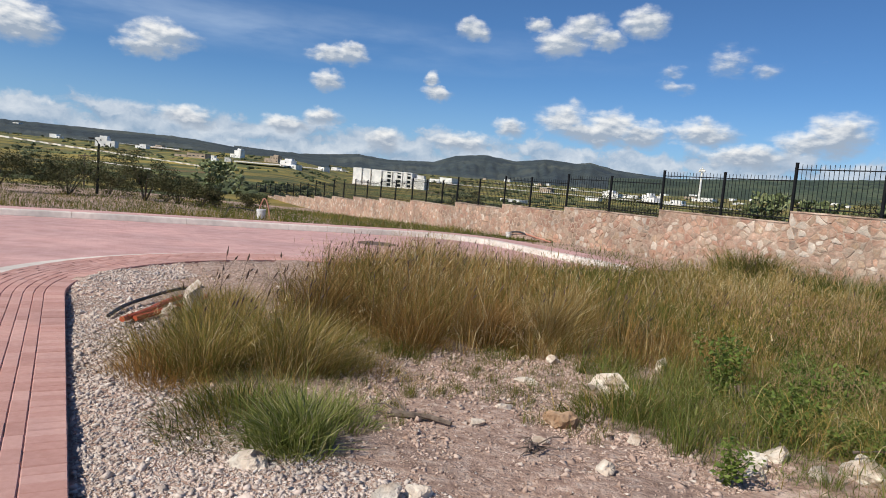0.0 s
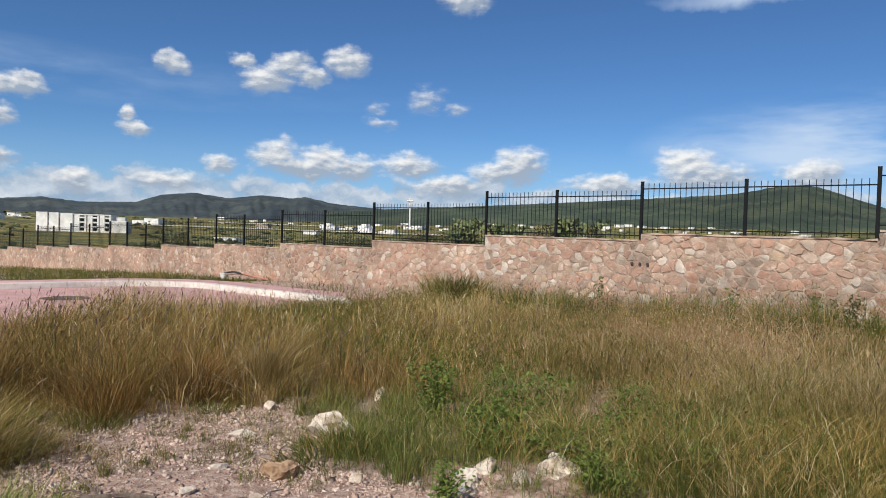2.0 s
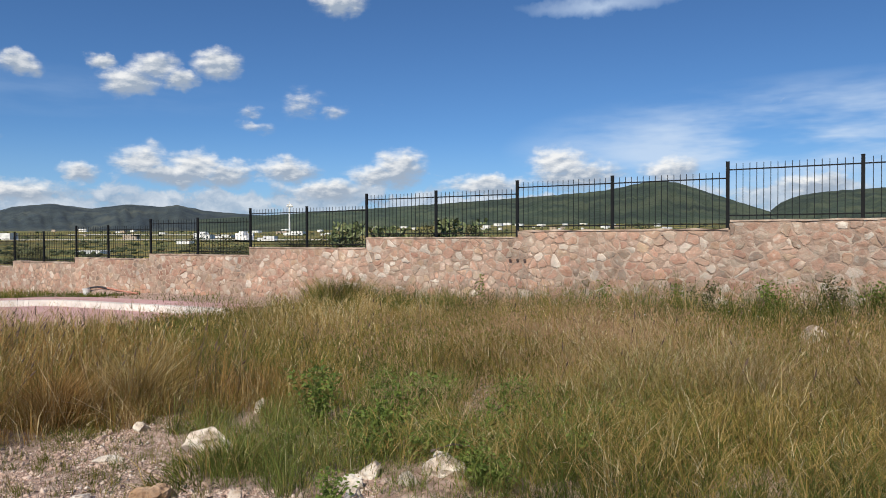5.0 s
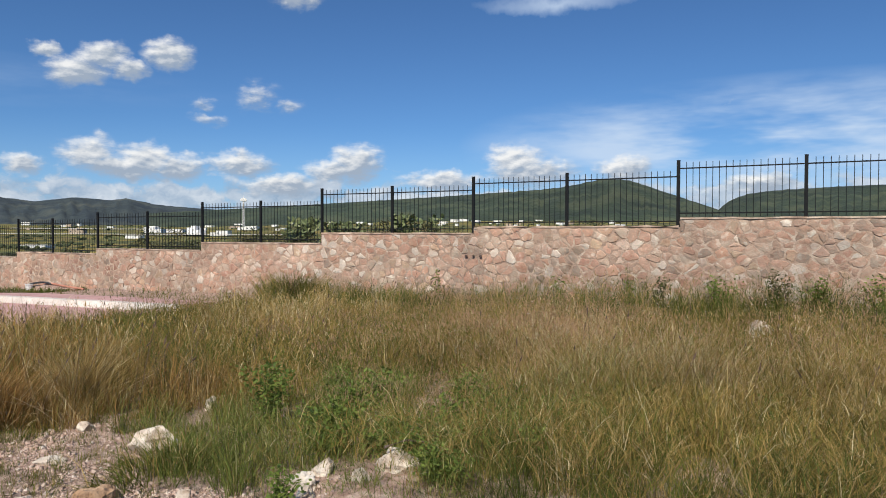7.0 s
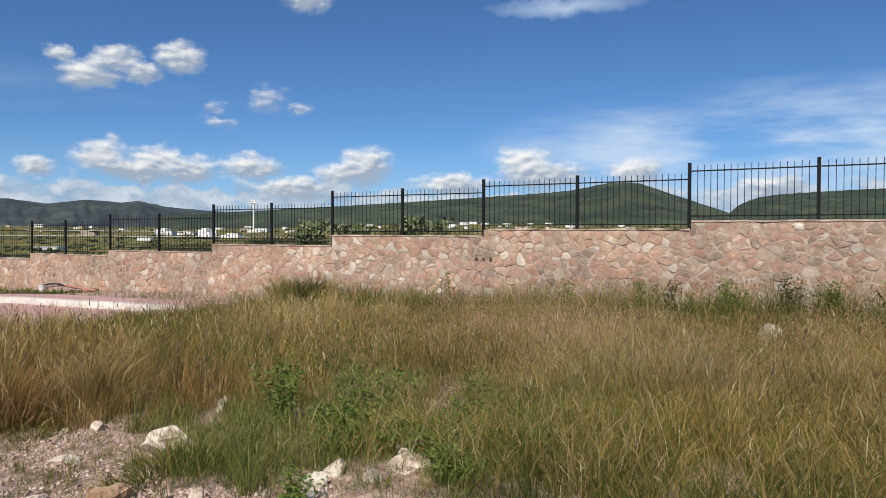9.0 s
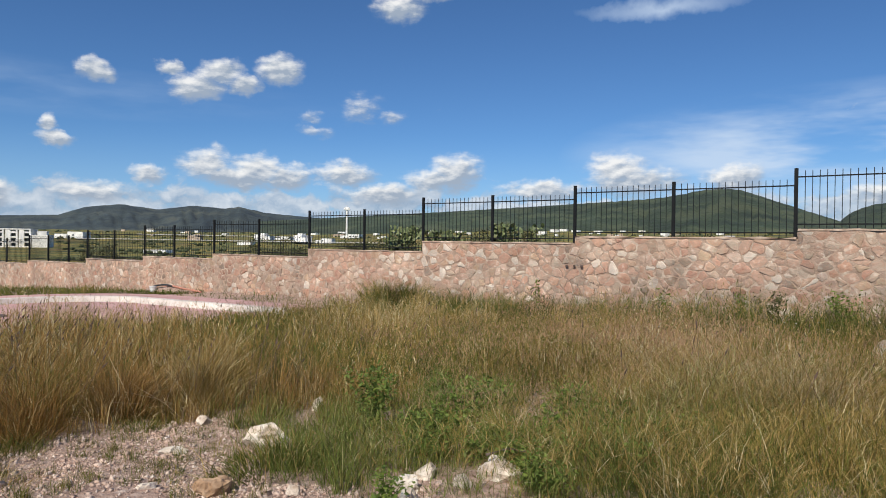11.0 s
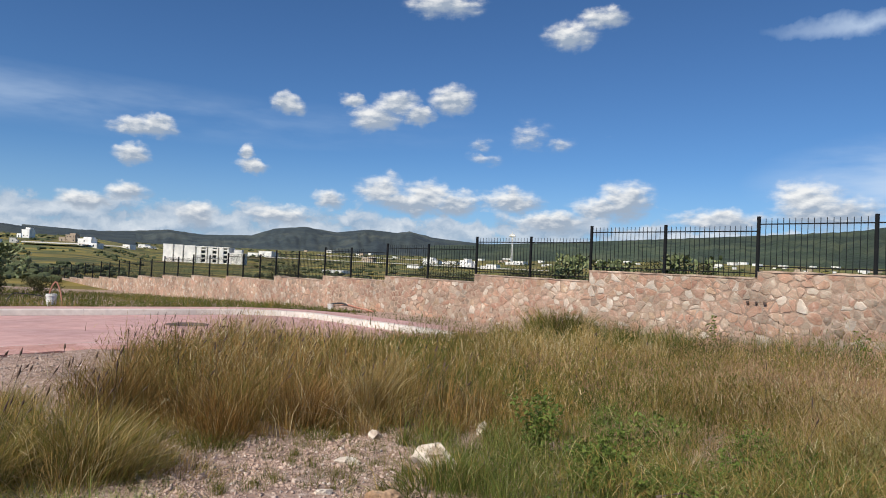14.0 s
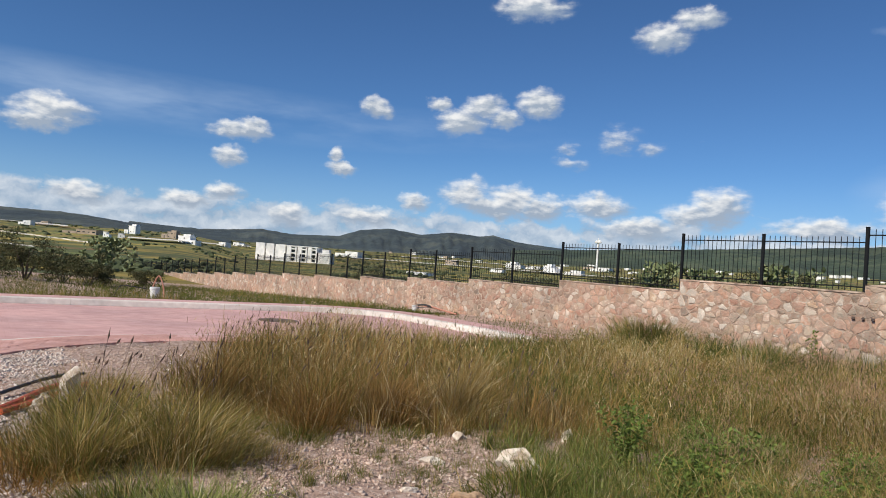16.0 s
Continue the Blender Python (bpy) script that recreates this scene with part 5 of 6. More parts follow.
pebbles("earthy_gravel", u[ok2], v[ok2], size[ok2], M_STONELET, "small pinkish stones strewn on bare earth")

# faded dark marks on the wall: two bars and a dot
mark = empty("wall_marking", *wall_pt(7.68, -0.05, 1.02))
mark.matrix_basis = pose(*wall_pt(7.68, -0.05, 1.02), 0, 0, rot_u)
for nm, x0, x1, z1 in (("bar", 0.17, 0.24, 0.028), ("bar", -0.24, -0.17, 0.028)):
    part(nm, box_bm(x0, -0.012, -z1, x1, 0.012, z1, 0.003), M_IRON, mark)
part("dot", tube(bmesh.new(), [(0, -0.012, 0), (0, 0, 0), (0, 0.012, 0)], 0.03, 14), M_IRON, mark)
tagged(mark, "small dark painted marks on the stone wall", "marking")

# ---- sticks, hoses and other litter ----
def stick_thing(name, u, v, branches, label, mat, cat):
    x, y = xy(u, v)
    ob = empty(name, x, y, lot_z(x, y))
    for k, (pts, r0, r1) in enumerate(branches):
        part("branch" if k else "stem", tube(bmesh.new(), pts, r0, 7, r1), mat, ob)
    return tagged(ob, label, cat)


stick_thing("dead_branch", 4.22, 1.75, [([(-0.16, 0.03, 0.02), (0.0, -0.01, 0.035), (0.12, 0.0, 0.03), (0.26, -0.06, 0.02)], 0.028, 0.017),
                                        ([(-0.10, 0.02, 0.03), (-0.22, 0.08, 0.07), (-0.32, 0.10, 0.05)], 0.010, 0.004),
                                        ([(-0.05, 0.01, 0.03), (-0.14, 0.10, 0.10), (-0.18, 0.16, 0.13)], 0.008, 0.003),
                                        ([(-0.12, 0.03, 0.02), (-0.25, -0.01, 0.03), (-0.36, 0.02, 0.04)], 0.007, 0.003)],
            "grey dead branch lying on bare earth", M_WOOD, "branch")
tw = []
for k in range(11):
    a = rng.uniform(0, 6.28)
    L = rng.uniform(0.10, 0.22)
    tw.append(([(rng.uniform(-0.08, 0.08), rng.uniform(-0.06, 0.06), 0.015), (math.cos(a) * L * 0.5, math.sin(a) * L * 0.5, rng.uniform(0.03, 0.09)), (math.cos(a) * L, math.sin(a) * L, rng.uniform(0.01, 0.08))], 0.008, 0.003))
stick_thing("twig_pile", 3.46, 2.27, tw, "small heap of dark dead twigs", M_WOOD, "twigs")
stick_thing("twig_pile", 3.05, 3.95, tw[:6], "dark dead twigs leaning on rocks", M_WOOD, "twigs")
stick_thing("dead_branch", 2.48, 4.12, [([(-0.16, 0.02, 0.17), (0.0, 0.0, 0.20), (0.14, -0.03, 0.17)], 0.012, 0.006)], "dark stick resting on a pale rock", M_WOOD, "stick")


def hose(name, pts, r, mat, label, cat="hose"):
    world_pts = []
    for u_, v_, z_ in pts:
        x, y = xy(u_, v_)
        world_pts.append(Vector((x, y, near_z(x, y) + z_)))
    fine_pts = []
    for i in range(len(world_pts) - 1):
        p0, p1, p2, p3 = world_pts[max(0, i - 1)], world_pts[i], world_pts[i + 1], world_pts[min(len(world_pts) - 1, i + 2)]
        for k in range(6):
            t = k / 6
            fine_pts.append(0.5 * (2 * p1 + (p2 - p0) * t + (2 * p0 - 5 * p1 + 4 * p2 - p3) * t * t + (3 * p1 - p0 - 3 * p2 + p3) * t ** 3))
    fine_pts.append(world_pts[-1])
    return tagged(part(name, tube(bmesh.new(), fine_pts, r, 8), mat), label, cat)


hose("conduit", [(7.42, -0.02, 0.05), (7.85, 0.22, 0.05), (8.5, 0.5, 0.05), (9.0, 0.75, 0.02)], 0.030, M_ORANGE, "orange corrugated conduit lying across the gravel", "conduit")
hose("conduit", [(7.50, 0.10, 0.04), (7.9, 0.40, 0.05), (8.3, 0.66, 0.05), (8.8, 0.95, 0.05)], 0.030, M_ORANGE, "orange conduit end lying on gravel", "conduit")
hose("black_hose", [(7.66, -0.14, 0.04), (8.2, 0.08, 0.07), (9.0, 0.62, 0.10), (9.5, 1.0, 0.05)], 0.020, M_DARKHOSE, "black plastic hose lying across the gravel")
hose("conduit", [(25.0, 15.3, 0.05), (24.5, 15.3, 0.20), (23.9, 15.2, 0.26), (22.9, 15.1, 0.16), (22.0, 15.2, 0.05)], 0.035, M_FADED, "orange conduit looped by the wall's foot", "conduit")
hose("black_hose", [(25.2, 15.2, 0.05), (24.7, 15.0, 0.24), (24.1, 15.1, 0.30), (23.6, 15.2, 0.2)], 0.035, M_DARKHOSE, "black hose looped by the wall's foot")
hose("conduit", [(26.9, 5.55, 0.0), (27.0, 5.5, 0.5), (27.1, 5.35, 0.85), (27.2, 5.2, 0.45), (27.3, 5.22, 0.0)], 0.025, M_FADED, "faded orange conduit standing in an arch", "conduit")
hose("grey_pipe", [(26.3, 3.75, 0.0), (26.4, 3.95, 0.42), (26.5, 4.35, 0.44), (26.6, 4.9, 0.36)], 0.016, M_DARKHOSE, "bent dark pipe standing in the verge", "pipe")

heap_x, heap_y = xy(23.6, 15.2)
heap = part("earth_heap", rock_bm(1.5, 0.42, 0.20, 33.1, 4, 0.5), M_DIRT)
heap.matrix_basis = pose(heap_x, heap_y, near_z(heap_x, heap_y) + 0.02, 0, 0, rot_u)
tagged(heap, "low heap of reddish dug earth at the wall's foot", "earth heap")
# white bucket on the verge, another by the wall
def bucket(u, v, r, hgt, label):
    x, y = xy(u, v)
    ob = empty("bucket", x, y, near_z(x, y))
    bm = bmesh.new()
    rings = [(r * 0.85, 0.0), (r * 0.9, hgt * 0.4), (r, hgt), (r * 0.93, hgt), (r * 0.8, 0.03)]
    vr = [[bm.verts.new((math.cos(k * 0.3927) * a, math.sin(k * 0.3927) * a, z)) for k in range(16)] for a, z in rings]
    for i in range(len(vr) - 1):
        for k in range(16):
            bm.faces.new((vr[i][k], vr[i][(k + 1) % 16], vr[i + 1][(k + 1) % 16], vr[i + 1][k]))
    bm.faces.new(vr[0][::-1])
    bm.faces.new(vr[-1])
    part("body", bm, M_WHITE, ob)
    bm = bmesh.new()
    pts = [(math.cos(a) * r * 1.05, math.sin(a) * r * 1.05, hgt * 0.88) for a in np.linspace(0, 6.2832, 17)]
    part("rim", tube(bm, pts, r * 0.06, 5), M_WHITE, ob)
    return tagged(ob, label, "bucket")


bucket(26.1, 5.05, 0.17, 0.46, "white plastic bucket standing on the verge")
bucket(24.6, 14.9, 0.13, 0.26, "white plastic bucket by the wall's foot")

# manhole cover in the street
x, y = xy(18.1, 6.65)
cover_ob = empty("manhole_cover", x, y, near_z(x, y))
for nm, r0, r1, zt, mt in (("ring", 0.46, 0.54, 0.012, M_IRON), ("lid", 0.0, 0.45, 0.016, M_IRON)):
    bm = bmesh.new()
    o_ = [bm.verts.new((math.cos(k * 0.19635) * r1, math.sin(k * 0.19635) * r1, zt)) for k in range(32)]
    o2 = [bm.verts.new((math.cos(k * 0.19635) * r1, math.sin(k * 0.19635) * r1, -0.04)) for k in range(32)]
    for k in range(32):
        bm.faces.new((o2[k], o2[(k + 1) % 32], o_[(k + 1) % 32], o_[k]))
    if r0:
        i_ = [bm.verts.new((math.cos(k * 0.19635) * r0, math.sin(k * 0.19635) * r0, zt)) for k in range(32)]
        for k in range(32):
            bm.faces.new((o_[k], o_[(k + 1) % 32], i_[(k + 1) % 32], i_[k]))
    else:
        bm.faces.new(o_)
    part(nm, bm, mt, cover_ob)
tagged(cover_ob, "round dark iron manhole cover in the pink street", "manhole cover")


# ---- shrubs, cactus, lamp post beyond the street and the wall ----
def shrub(name, x, y, z, rad, hgt, leaves, size, label, mat=None, cat="shrub"):
    ob = empty(name, x, y, z)
    bm = bmesh.new()
    crown = bmesh.new()
    tips = []
    for k in range(7):
        a = k * 0.9 + rng.uniform(-0.3, 0.3)
        tip = Vector((math.cos(a) * rad * rng.uniform(0.3, 0.75), math.sin(a) * rad * rng.uniform(0.3, 0.75), hgt * rng.uniform(0.45, 0.85)))
        tube(bm, [(0, 0, -0.1), tip * 0.45 + Vector((0, 0, hgt * 0.1)), tip], 0.045 * hgt / 2, 5, 0.01)
        tips.append(tip)
    for tip in tips:
        for q in range(3):
            c = tip + Vector((rng.gauss(0, 0.25) * rad, rng.gauss(0, 0.25) * rad, rng.gauss(0.0, 0.14) * hgt))
            c.z = max(c.z, 0.12 * hgt)
            leaf_cloud(crown, c, rad * rng.uniform(0.25, 0.45), leaves * 3 // 21, size * 1.15, 0.8, 0.75)
    part("trunk", bm, M_BARK, ob)
    part("crown", crown, mat or M_LEAF, ob)
    return tagged(ob, label, cat)


def nopal(x, y, z, hgt, rad, pads, label):
    ob = empty("prickly_pear", x, y, z)
    part("trunk", tube(bmesh.new(), [(0, 0, -0.2), (0.05, 0, hgt * 0.25), (0, 0.05, hgt * 0.45)], 0.13 * hgt / 2.5, 8, 0.08), M_BARK, ob)
    bm = bmesh.new()
    tips = [Vector((0, 0, hgt * 0.25))]
    for k in range(pads):
        base_ = rng.choice(tips[-40:])
        ps = rng.uniform(0.055, 0.095) * hgt / 2.6
        d = Vector((rng.gauss(0, 0.7), rng.gauss(0, 0.7), rng.uniform(0.15, 1.0))).normalized()
        c = base_ + d * ps * 1.2
        if math.hypot(c.x, c.y) > rad or c.z > hgt:
            tips.append(Vector((rng.gauss(0, 0.3) * rad, rng.gauss(0, 0.3) * rad, rng.uniform(0.1, 0.6) * hgt)))
            continue
        tips.append(c + d * ps * 0.8)
        side = d.orthogonal().normalized()
        side.rotate(Matrix.Rotation(rng.uniform(0, 3.14), 3, d))
        nn = d.cross(side)
        front = [bm.verts.new(c + d * math.cos(t) * ps * 1.25 + side * math.sin(t) * ps * 0.8) for t in np.linspace(0, 5.5, 8)]
        f0, f1_ = bm.verts.new(c + nn * ps * 0.17), bm.verts.new(c - nn * ps * 0.17)
        for t in range(8):
            bm.faces.new((front[t], front[(t + 1) % 8], f0))
            bm.faces.new((front[(t + 1) % 8], front[t], f1_))
    tagged(part("cactus_body", bm, M_PAD, ob), kind="stuff")
    return tagged(ob, label, "cactus")


def at_az(a, d):
    x, y = polar(a, d)
    return x, y, ground_z(x, y)


nopal(*at_az(-21.6, 41), 2.55, 1.95, 1500, "large grey-green prickly pear cactus beyond the street")
shrub("shrub", *at_az(-22.6, 38), 1.2, 1.2, 1300, 0.09, "low dark shrub beside the cactus")
shrub("shrub", *at_az(-24.3, 39.5), 1.4, 1.5, 1300, 0.08, "reddish brown scrub bush on the verge")
shrub("mesquite_tree", *at_az(-26.6, 40), 1.5, 2.3, 1900, 0.09, "dark olive mesquite tree on the verge", cat="tree")
shrub("mesquite_tree", *at_az(-31.7, 41), 2.4, 1.8, 2300, 0.09, "broad dark mesquite bush on the verge", cat="tree")
shrub("mesquite_tree", *at_az(-36.2, 40), 1.7, 2.0, 1900, 0.09, "dark mesquite bush beside the street", cat="tree")
shrub("shrub", *at_az(-29.0, 46), 1.6, 1.3, 1200, 0.09, "low dark scrub bush on the verge")
shrub("shrub", *at_az(-19.0, 47), 1.1, 0.9, 800, 0.09, "low dark scrub bush on the verge")
# behind the wall
for a, d, hh, rr, kind_ in ((21.6, 25.5, 2.55, 1.15, 1), (20.0, 26.0, 2.35, 1.3, 0), (17.0, 27.5, 2.2, 1.3, 0), (24.7, 23.8, 2.35, 0.85, 1), (26.5, 23.0, 2.45, 1.0, 0), (30.9, 21.8, 2.5, 1.05, 1),
                            (33.3, 21.0, 2.4, 1.0, 0), (28.6, 22.2, 2.4, 0.9, 0), (11.3, 31.5, 2.0, 1.5, 0), (9.2, 33, 1.75, 1.2, 0), (1.0, 39, 1.7, 1.5, 0), (-1.2, 41, 2.3, 1.0, 0), (42.0, 20.5, 2.35, 1.0, 0),
                            (44.8, 20.0, 2.3, 1.0, 0), (55.8, 19.0, 2.1, 0.85, 0), (54.9, 19.2, 2.0, 0.6, 0), (14.6, 29, 1.95, 1.3, 0), (-6.0, 47, 1.3, 1.6, 0), (-10, 58, 1.0, 1.8, 0), (18.4, 26.5, 2.1, 1.2, 0)):
    x, y = polar(a, d)
    z = near_z(x, y)
    if kind_:
        nopal(x, y, z, hh - 0.1, rr, 900, "pale green prickly pear showing behind the fence")
    else:
        shrub("shrub", x, y, z, rr, max(0.9, hh - (0.42 if a > 12 else 0.15)), 1300, 0.06, "dark green scrub bush behind the fence")

# street lamp and a thin mast on the left
x, y, z = at_az(-29.8, 44)
lamp = empty("street_lamp", x, y, z)
part("pole", tube(bmesh.new(), [(0, 0, -0.2), (0, 0, 1.6), (0, 0, 2.9)], 0.085, 8, 0.06), M_STEEL, lamp)
part("arm", tube(bmesh.new(), [(0, 0, 2.85), (-0.12, 0.02, 3.05), (-0.38, 0.05, 3.2)], 0.03, 6, 0.025), M_STEEL, lamp)
part("lantern", box_bm(-0.62, -0.03, 3.14, -0.34, 0.13, 3.22, 0.02), M_STEEL, lamp)
tagged(lamp, "dark steel street lamp with a short arm", "street lamp")
x, y, z = at_az(-30.6, 60)
mast = empty("utility_pole", x, y, z)
part("pole", tube(bmesh.new(), [(0, 0, -0.2), (0, 0, 1.3), (0, 0, 2.7)], 0.06, 6, 0.045), M_BARK, mast)
part("crossbar", box_bm(-0.5, -0.04, 2.45, 0.5, 0.04, 2.53, 0.01), M_BARK, mast)
tagged(mast, "thin weathered utility pole in the field", "utility pole")

# ---- far houses ----
def house(a, e, wdeg, hdeg, mat, label, storeys=1, windows=3):
    d = place_on(a, e)
    w_, h_ = d * radians(wdeg) * 1.15, d * radians(hdeg) * 1.2
    x, y = polar(a, d)
    ob = empty("house", x, y, ground_z(x, y), -a - 32 + rng.uniform(-12, 12))
    # a main block, a lower wing beside it and, on large ones, a set-back upper storey
    wing = rng.uniform(0.25, 0.45) if windows else 0.0
    side = rng.choice((-1, 1))
    m0, m1 = (-w_ / 2 + wing * w_, w_ / 2) if side < 0 else (-w_ / 2, w_ / 2 - wing * w_)
    deep = w_ * 0.3
    part("wall", box_bm(m0, -deep, -2.0, m1, deep, h_), mat, ob)
    part("roof", box_bm(m0 - 0.1, -deep - 0.1, h_, m1 + 0.1, deep + 0.1, h_ * 1.05 + 0.1), mat, ob)
    if wing:
        a0, a1 = (-w_ / 2, m0 - 0.02) if side < 0 else (m1 + 0.02, w_ / 2)
        low_h = h_ * rng.uniform(0.5, 0.75)
        shift = deep * rng.uniform(-0.5, 0.3)
        part("wing", box_bm(a0, -deep + shift, -2.0, a1, deep + shift * 0.5, low_h), mat, ob)
        part("door", box_bm((a0 + a1) / 2 - w_ * 0.03, -deep + shift - 0.05, 0, (a0 + a1) / 2 + w_ * 0.03, -deep + shift + 0.05, low_h * 0.6), M_PANE, ob)
        if storeys > 1:
            part("upper_room", box_bm(m0 + (m1 - m0) * 0.3, -deep * 0.5, h_ * 1.05 + 0.12, m1 - (m1 - m0) * 0.1, deep * 0.8, h_ * 1.3), mat, ob)
        for s_ in range(storeys):
            for k in range(windows):
                if rng.random() < 0.35:
                    continue
                xc = m0 + (m1 - m0) * (k + 0.5) / windows
                zc = h_ * (s_ + 0.5) / storeys
                ww, wh = w_ * rng.uniform(0.02, 0.05), h_ / storeys * rng.uniform(0.09, 0.17)
                part("window", box_bm(xc - ww, -deep - 0.06, zc - wh, xc + ww, -deep + 0.05, zc + wh), M_PANE, ob)
    return tagged(ob, label, "house", "far houses in the valley")


WH, TN = "white flat-roofed house far off in the valley", "tan flat-roofed house far off in the valley"
house(-34.5, 0.95, 1.0, 0.50, M_PLASTER, WH, 2, 3)
house(-32.2, 0.80, 0.7, 0.22, M_PLASTER, WH, 1, 2)
house(-29.0, 0.50, 1.2, 0.50, M_PLASTER, WH, 2, 3)
house(-26.6, 0.60, 0.8, 0.25, M_PLASTER, WH, 1, 2)
house(-25.5, 0.72, 0.7, 0.20, M_TAN, TN, 1, 2)
house(-23.0, 0.25, 2.0, 0.28, M_TAN, TN, 1, 4)
house(-19.7, 0.55, 0.8, 0.46, M_PLASTER, WH, 2, 2)
house(-17.0, 0.42, 1.0, 0.40, M_TAN, TN, 2, 3)
house(-15.6, 0.10, 1.3, 0.46, M_PLASTER, WH, 2, 3)
house(-21.4, 0.10, 0.45, 0.34, M_PLASTER, WH, 1, 1)
house(-20.4, 0.12, 0.45, 0.28, M_GREYWALL, WH.replace("white", "grey"), 1, 1)
house(-13.2, 0.12, 1.0, 0.22, M_PLASTER, WH, 1, 2)
house(-11.8, 0.20, 0.9, 0.22, M_PLASTER, WH, 1, 2)
house(-3.2, -0.05, 1.7, 0.36, M_PLASTER, WH, 1, 4)
house(2.6, -1.10, 1.7, 0.17, M_PLASTER, "long low white shed in the green field", 1, 0)
house(5.2, -0.05, 0.9, 0.26, M_TAN, TN, 1, 2)
house(10.4, -0.02, 1.2, 0.34, M_PLASTER, WH, 2, 4)
house(12.0, 0.05, 1.3, 0.18, M_PLASTER, WH, 1, 3)
house(13.4, -0.22, 1.1, 0.50, M_PLASTER, WH, 2, 2)
house(15.2, -0.20, 1.2, 0.28, M_PLASTER, WH, 1, 3)
house(17.3, 0.22, 1.4, 0.26, M_PLASTER, WH, 1, 3)
house(9.0, -0.42, 1.0, 0.16, M_PLASTER, "low white shed in the green field", 1, 0)
for k in range(46):
    a = rng.uniform(-2, 52)
    e = (0.25 if a < 20 else 0.72) + rng.uniform(-0.15, 0.30)
    house(a, e, rng.uniform(0.18, 0.6), rng.uniform(0.08, 0.17), rng.choice((M_PLASTER, M_PLASTER, M_TAN)), "small pale house in the distant town", 1, 0)

# apartment block in the valley
AP_A0, AP_A1 = -10.75, -4.70
ap_d = place_on((AP_A0 + AP_A1) / 2, -0.72)
ap_w = ap_d * radians(AP_A1 - AP_A0)
x, y = polar((AP_A0 + AP_A1) / 2, ap_d)
flats = empty("apartment_building", x, y, ground_z(x, y), -(AP_A0 + AP_A1) / 2 - 16)
ap_h = ap_d * radians(1.36)
FL = ap_h / 4
x0 = -ap_w / 2
part("wall", box_bm(x0, 0, -3, x0 + ap_w * 0.83, 12, ap_h * 0.93), M_GREYWALL, flats, "grey recessed wall")
part("wall", box_bm(x0 + ap_w * 0.835, -1.0, -3, x0 + ap_w, 11, ap_h * 0.60), M_PLASTER, flats)
part("roof", box_bm(x0 + ap_w * 0.83, -1.2, ap_h * 0.60, x0 + ap_w + 0.2, 11.2, ap_h * 0.60 + 0.4), M_PLASTER, flats)
part("stair_tower", box_bm(x0 + ap_w * 0.86, 4.0, ap_h * 0.60 + 0.4, x0 + ap_w * 0.96, 9.0, ap_h * 0.84), M_GREYWALL, flats)
# plain white slabs, parted by narrow glazed slots
for p0, p1, hh in ((0.0, 0.12, 1.0), (0.14, 0.245, 0.985), (0.265, 0.40, 0.97)):
    part("bay", box_bm(x0 + ap_w * p0, -1.6, -3, x0 + ap_w * p1, 0.4, ap_h * hh), M_PLASTER, flats)
for fl in range(4):
    z0_, z1_ = fl * FL, fl * FL + FL
    for p0 in (0.122, 0.247):
        part("window", box_bm(x0 + ap_w * p0, -0.06, z0_ + 0.5, x0 + ap_w * (p0 + 0.016), 0.05, z1_ - 0.5), M_PANE, flats)
    if z1_ > ap_h * 0.99:
        z1_ = ap_h * 0.90
    # loggias: white floors and piers round dark glazing
    for p0, p1 in ((0.42, 0.55), (0.565, 0.69), (0.705, 0.825)):
        a0, a1 = x0 + ap_w * p0, x0 + ap_w * p1
        part("balcony", box_bm(a0, -1.5, z0_ - 0.15, a1, 0.0, z0_ + 0.55), M_PLASTER, flats)
        part("pier", box_bm(a0, -1.45, z0_ + 0.57, a0 + (a1 - a0) * 0.42, 0.0, z1_ - 0.17), M_PLASTER, flats)
        part("pier", box_bm(a1 - (a1 - a0) * 0.14, -1.45, z0_ + 0.57, a1, 0.0, z1_ - 0.17), M_PLASTER, flats)
        part("window", box_bm(a0 + (a1 - a0) * 0.44, -0.08, z0_ + 0.57, a1 - (a1 - a0) * 0.16, 0.04, z1_ - 0.4), M_PANE, flats)
part("parapet", box_bm(x0 + ap_w * 0.41, -1.6, ap_h * 0.90, x0 + ap_w * 0.83, 0.2, ap_h * 0.95), M_PLASTER, flats)
tagged(flats, "white four-storey apartment building in the valley", "apartment building")

# white tower mast
tw_d = place_on(16.9, 0.30)
x, y = polar(16.9, tw_d)
tower = empty("tower", x, y, ground_z(x, y), -16.9)
th_ = tw_d * radians(2.45)
part("shaft", tube(bmesh.new(), [(0, 0, -2), (0, 0, th_ * 0.5), (0, 0, th_)], tw_d * radians(0.085), 10, tw_d * radians(0.065)), M_PLASTER, tower)
hw = tw_d * radians(0.26)
part("head", box_bm(-hw, -hw * 0.5, th_ * 0.90, hw, hw * 0.5, th_ * 0.965, hw * 0.15), M_PLASTER, tower)
part("platform", box_bm(-hw * 0.75, -hw * 0.5, th_ * 0.97, hw * 0.75, hw * 0.5, th_, hw * 0.1), M_PLASTER, tower)
part("antenna", tube(bmesh.new(), [(0, 0, th_), (0, 0, th_ * 1.03), (0, 0, th_ * 1.08)], tw_d * radians(0.02), 6), M_PLASTER, tower)
tagged(tower, "slim white tower with a wide head in the valley", "tower")


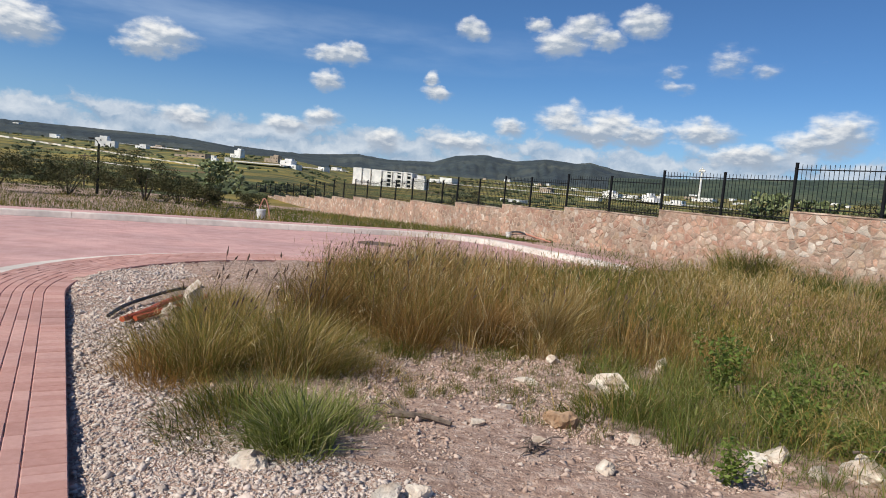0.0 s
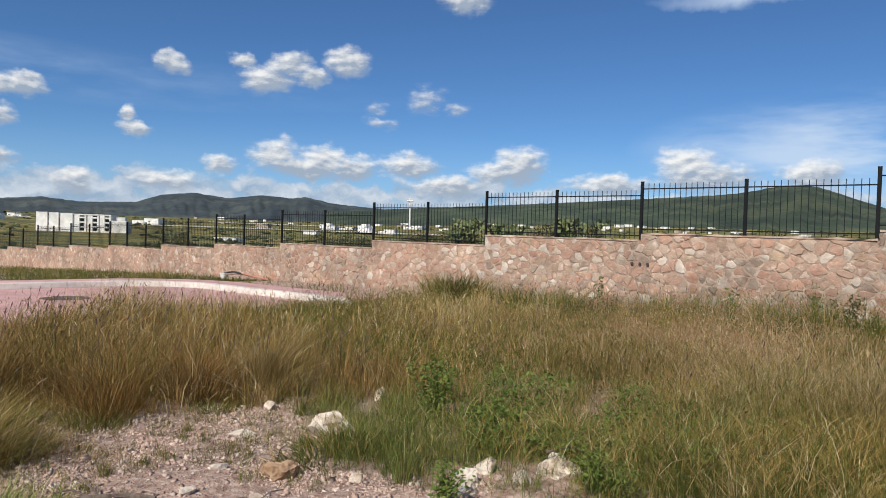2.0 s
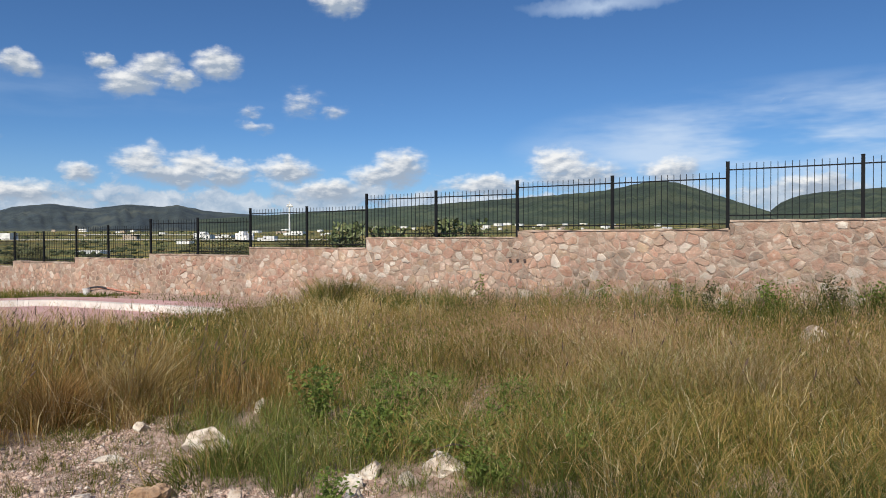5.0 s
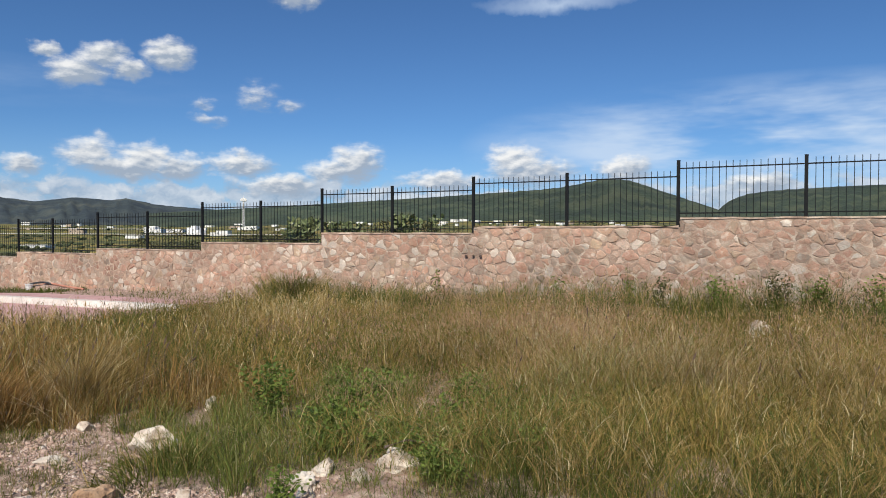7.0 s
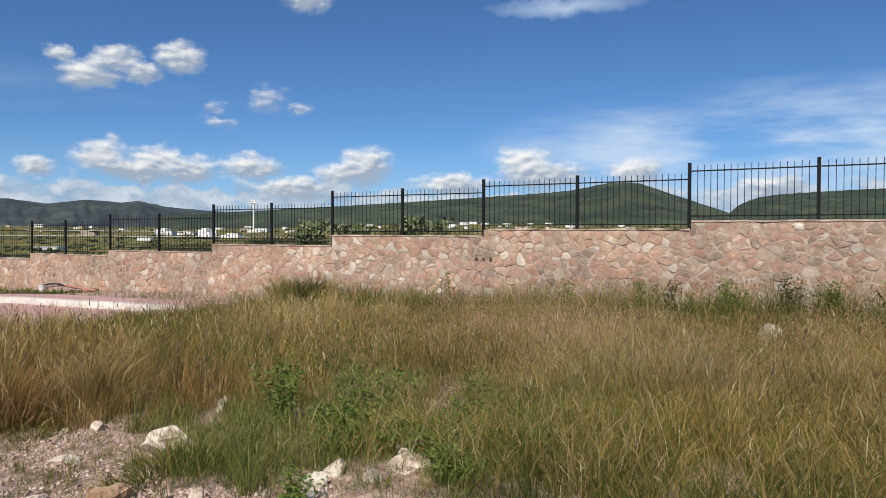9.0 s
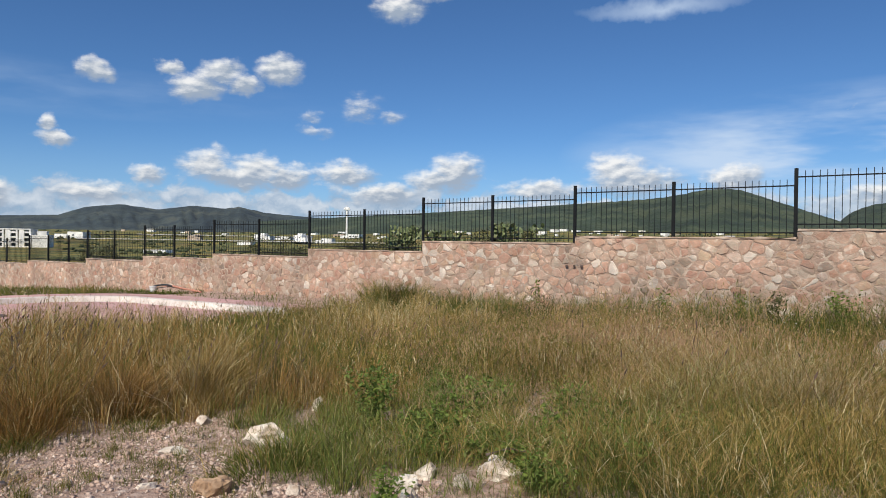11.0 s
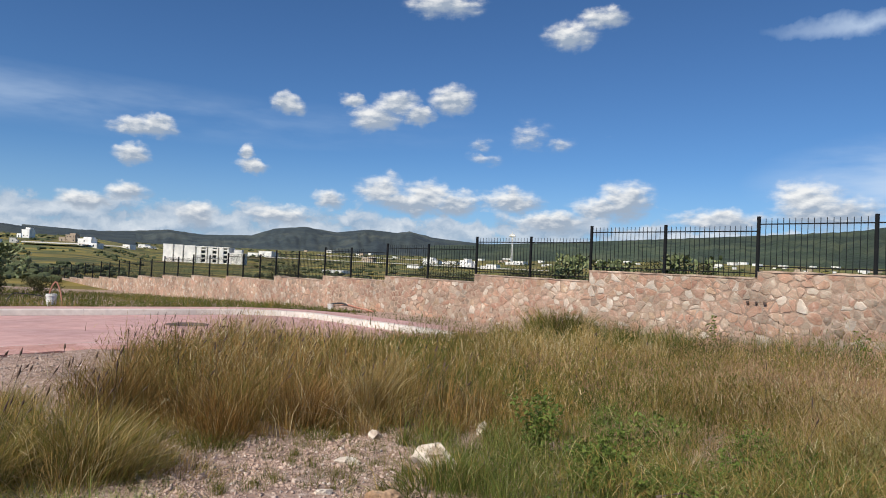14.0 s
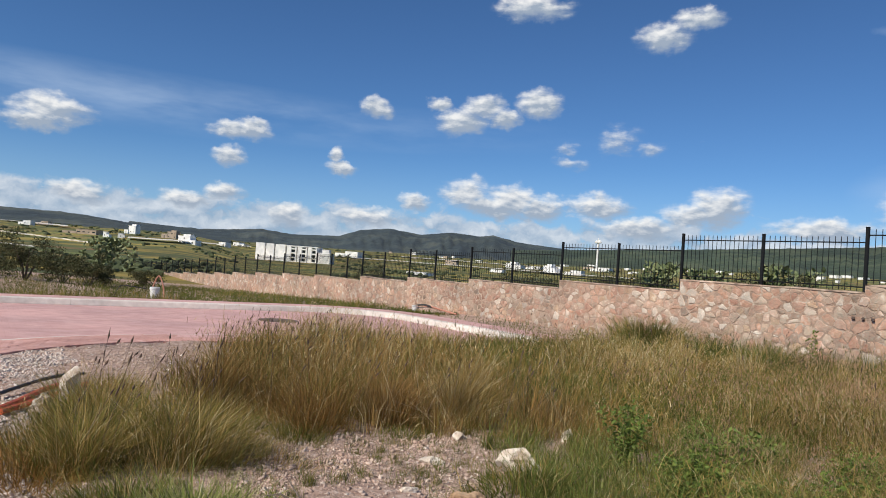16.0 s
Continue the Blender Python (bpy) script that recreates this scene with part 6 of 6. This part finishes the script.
# pale tracks over the fields
def track(name, a0, e0, a1, e1, wid, label):
    vs, fs = [], []
    n = 40
    for i in range(n + 1):
        a = a0 + (a1 - a0) * i / n
        e = e0 + (e1 - e0) * i / n
        d = place_on(a, e)
        for s_ in (0, 1):
            dd = d + wid * s_
            x, y = polar(a, dd)
            vs.append((x, y, ground_z(x, y) + 0.9 + 0.0009 * dd))
    for i in range(n):
        fs.append((2 * i, 2 * i + 1, 2 * i + 3, 2 * i + 2))
    return tagged(new(name, mesh_from(name, vs, fs, M_TRACK)), label, "track", kind="structure")


wv_, wf_ = [], []
for i in range(61):
    a = -38 + 15.8 * i / 60
    d = place_on(a, 0.60 - 1.02 * max(0, i - 4) / 56)
    x, y = polar(a, d)
    z = ground_z(x, y)
    top = d * radians(0.12) * (0.8 + 0.4 * (0.5 + 0.5 * noise.noise((a * 2.2, 0.0, 3.0))))
    x2, y2 = polar(a, d + 0.6)
    wv_ += [(x, y, z - 2), (x, y, z + top), (x2, y2, z + top), (x2, y2, z - 2)]
for i in range(60):
    for q in range(3):
        wf_.append((4 * i + q, 4 * i + q + 1, 4 * i + q + 5, 4 * i + q + 4))
tagged(new("wall_far", mesh_from("wall_far", wv_, wf_, M_TRACK)), kind="structure")
track("track_2", -37, 0.98, -24, 0.60, 40, "")
track("track_3", -20, 0.05, -11, 0.12, 34, "")
track("track_4", -3, -0.20, 20, -0.30, 30, "")
track("track_5", -30, -1.00, -26, -1.35, 9, "")
track("track_6", 1, 0.20, 12, 0.16, 60, "")
track("track_7", 56, 1.05, 66, 1.12, 18, "")

# far trees and scrub
N = 3500
tv, tf = [], []
k = 0
while k < N:
    a = rng.uniform(-48, 72)
    d = math.exp(rng.uniform(math.log(62), math.log(1900)))
    x, y = polar(a, d)
    if noise.noise((x * 0.012, y * 0.012, 2.2)) + 0.6 * noise.noise((x * 0.05, y * 0.05, 8.2)) < rng.uniform(-0.25, 0.7):
        k += 0.34
        continue
    if x * AV.x + y * AV.y < WALL_V + 2 and x * AU.x + y * AU.y < 100 and d < 75:
        continue
    if AP_A0 - 1 < a < AP_A1 + 1 and d < ap_d + 6:
        k += 1
        continue
    for q_ in range(rng.choice((1, 2, 3, 4))):
        s = rng.uniform(0.25, 0.75) * (0.6 + d * 0.0024)
        x1, y1 = x + rng.gauss(0, s * 1.6), y + rng.gauss(0, s * 1.6)
        z = ground_z(x1, y1)
        o = len(tv)
        for q in ICO_V:
            j = rng.uniform(0.6, 1.2)
            tv.append((x1 + q[0] * s * 1.25 * j, y1 + q[1] * s * 1.25 * j, z + s * 0.5 + q[2] * s * 0.75 * j))
        tf += [(int(f_[0]) + o, int(f_[1]) + o, int(f_[2]) + o) for f_ in ICO_F]
    k += 1
tagged(new("far_trees", mesh_from("far_trees", tv, tf, M_FARTREE)), "dark green scrub trees scattered over the far fields", "trees", kind="stuff")

# ---- pavers of the walk ----
pv_mesh = {}
for row in range(9):
    half = 0.1005 if row == 0 else 0.0492
    wa = 0.1025 if row == 0 else 0.205 + 0.1015 * (row - 0.5)
    edge_line = walk_edge(wa)
    acc = 0.0
    long_ = 0.105 if row == 0 else 0.205
    nxt = 0.0
    for i in range(1, len(edge_line)):
        p, q = edge_line[i - 1], edge_line[i]
        L = math.dist(p, q)
        while nxt < acc + L:
            t = (nxt - acc) / L
            cu, cv = p[0] + (q[0] - p[0]) * t, p[1] + (q[1] - p[1]) * t
            if cu > 1.8 and cv < (9 if row < 4 else 3):
                x, y = xy(cu, cv)
                d2 = xy(q[0] - p[0], q[1] - p[1])
                rz = math.degrees(math.atan2(d2[1], d2[0])) + rng.uniform(-0.5, 0.5)
                m = pose(x, y, near_z(x, y) + WALK_H - 0.05 + rng.uniform(-0.003, 0.003), rng.uniform(-0.5, 0.5), rng.uniform(-0.5, 0.5), rz)
                if long_ not in pv_mesh:
                    b_ = box_bm(-long_ / 2 + 0.0035, -half, -0.04, long_ / 2 - 0.0035, half, 0.05, 0.006)
                    me = bpy.data.meshes.new("paver")
                    b_.to_mesh(me)
                    b_.free()
                    me.materials.append(M_PAVER)
                    pv_mesh[long_] = me
                piece("paver", pv_mesh[long_], sidewalk, m)
            nxt += long_
        acc += L
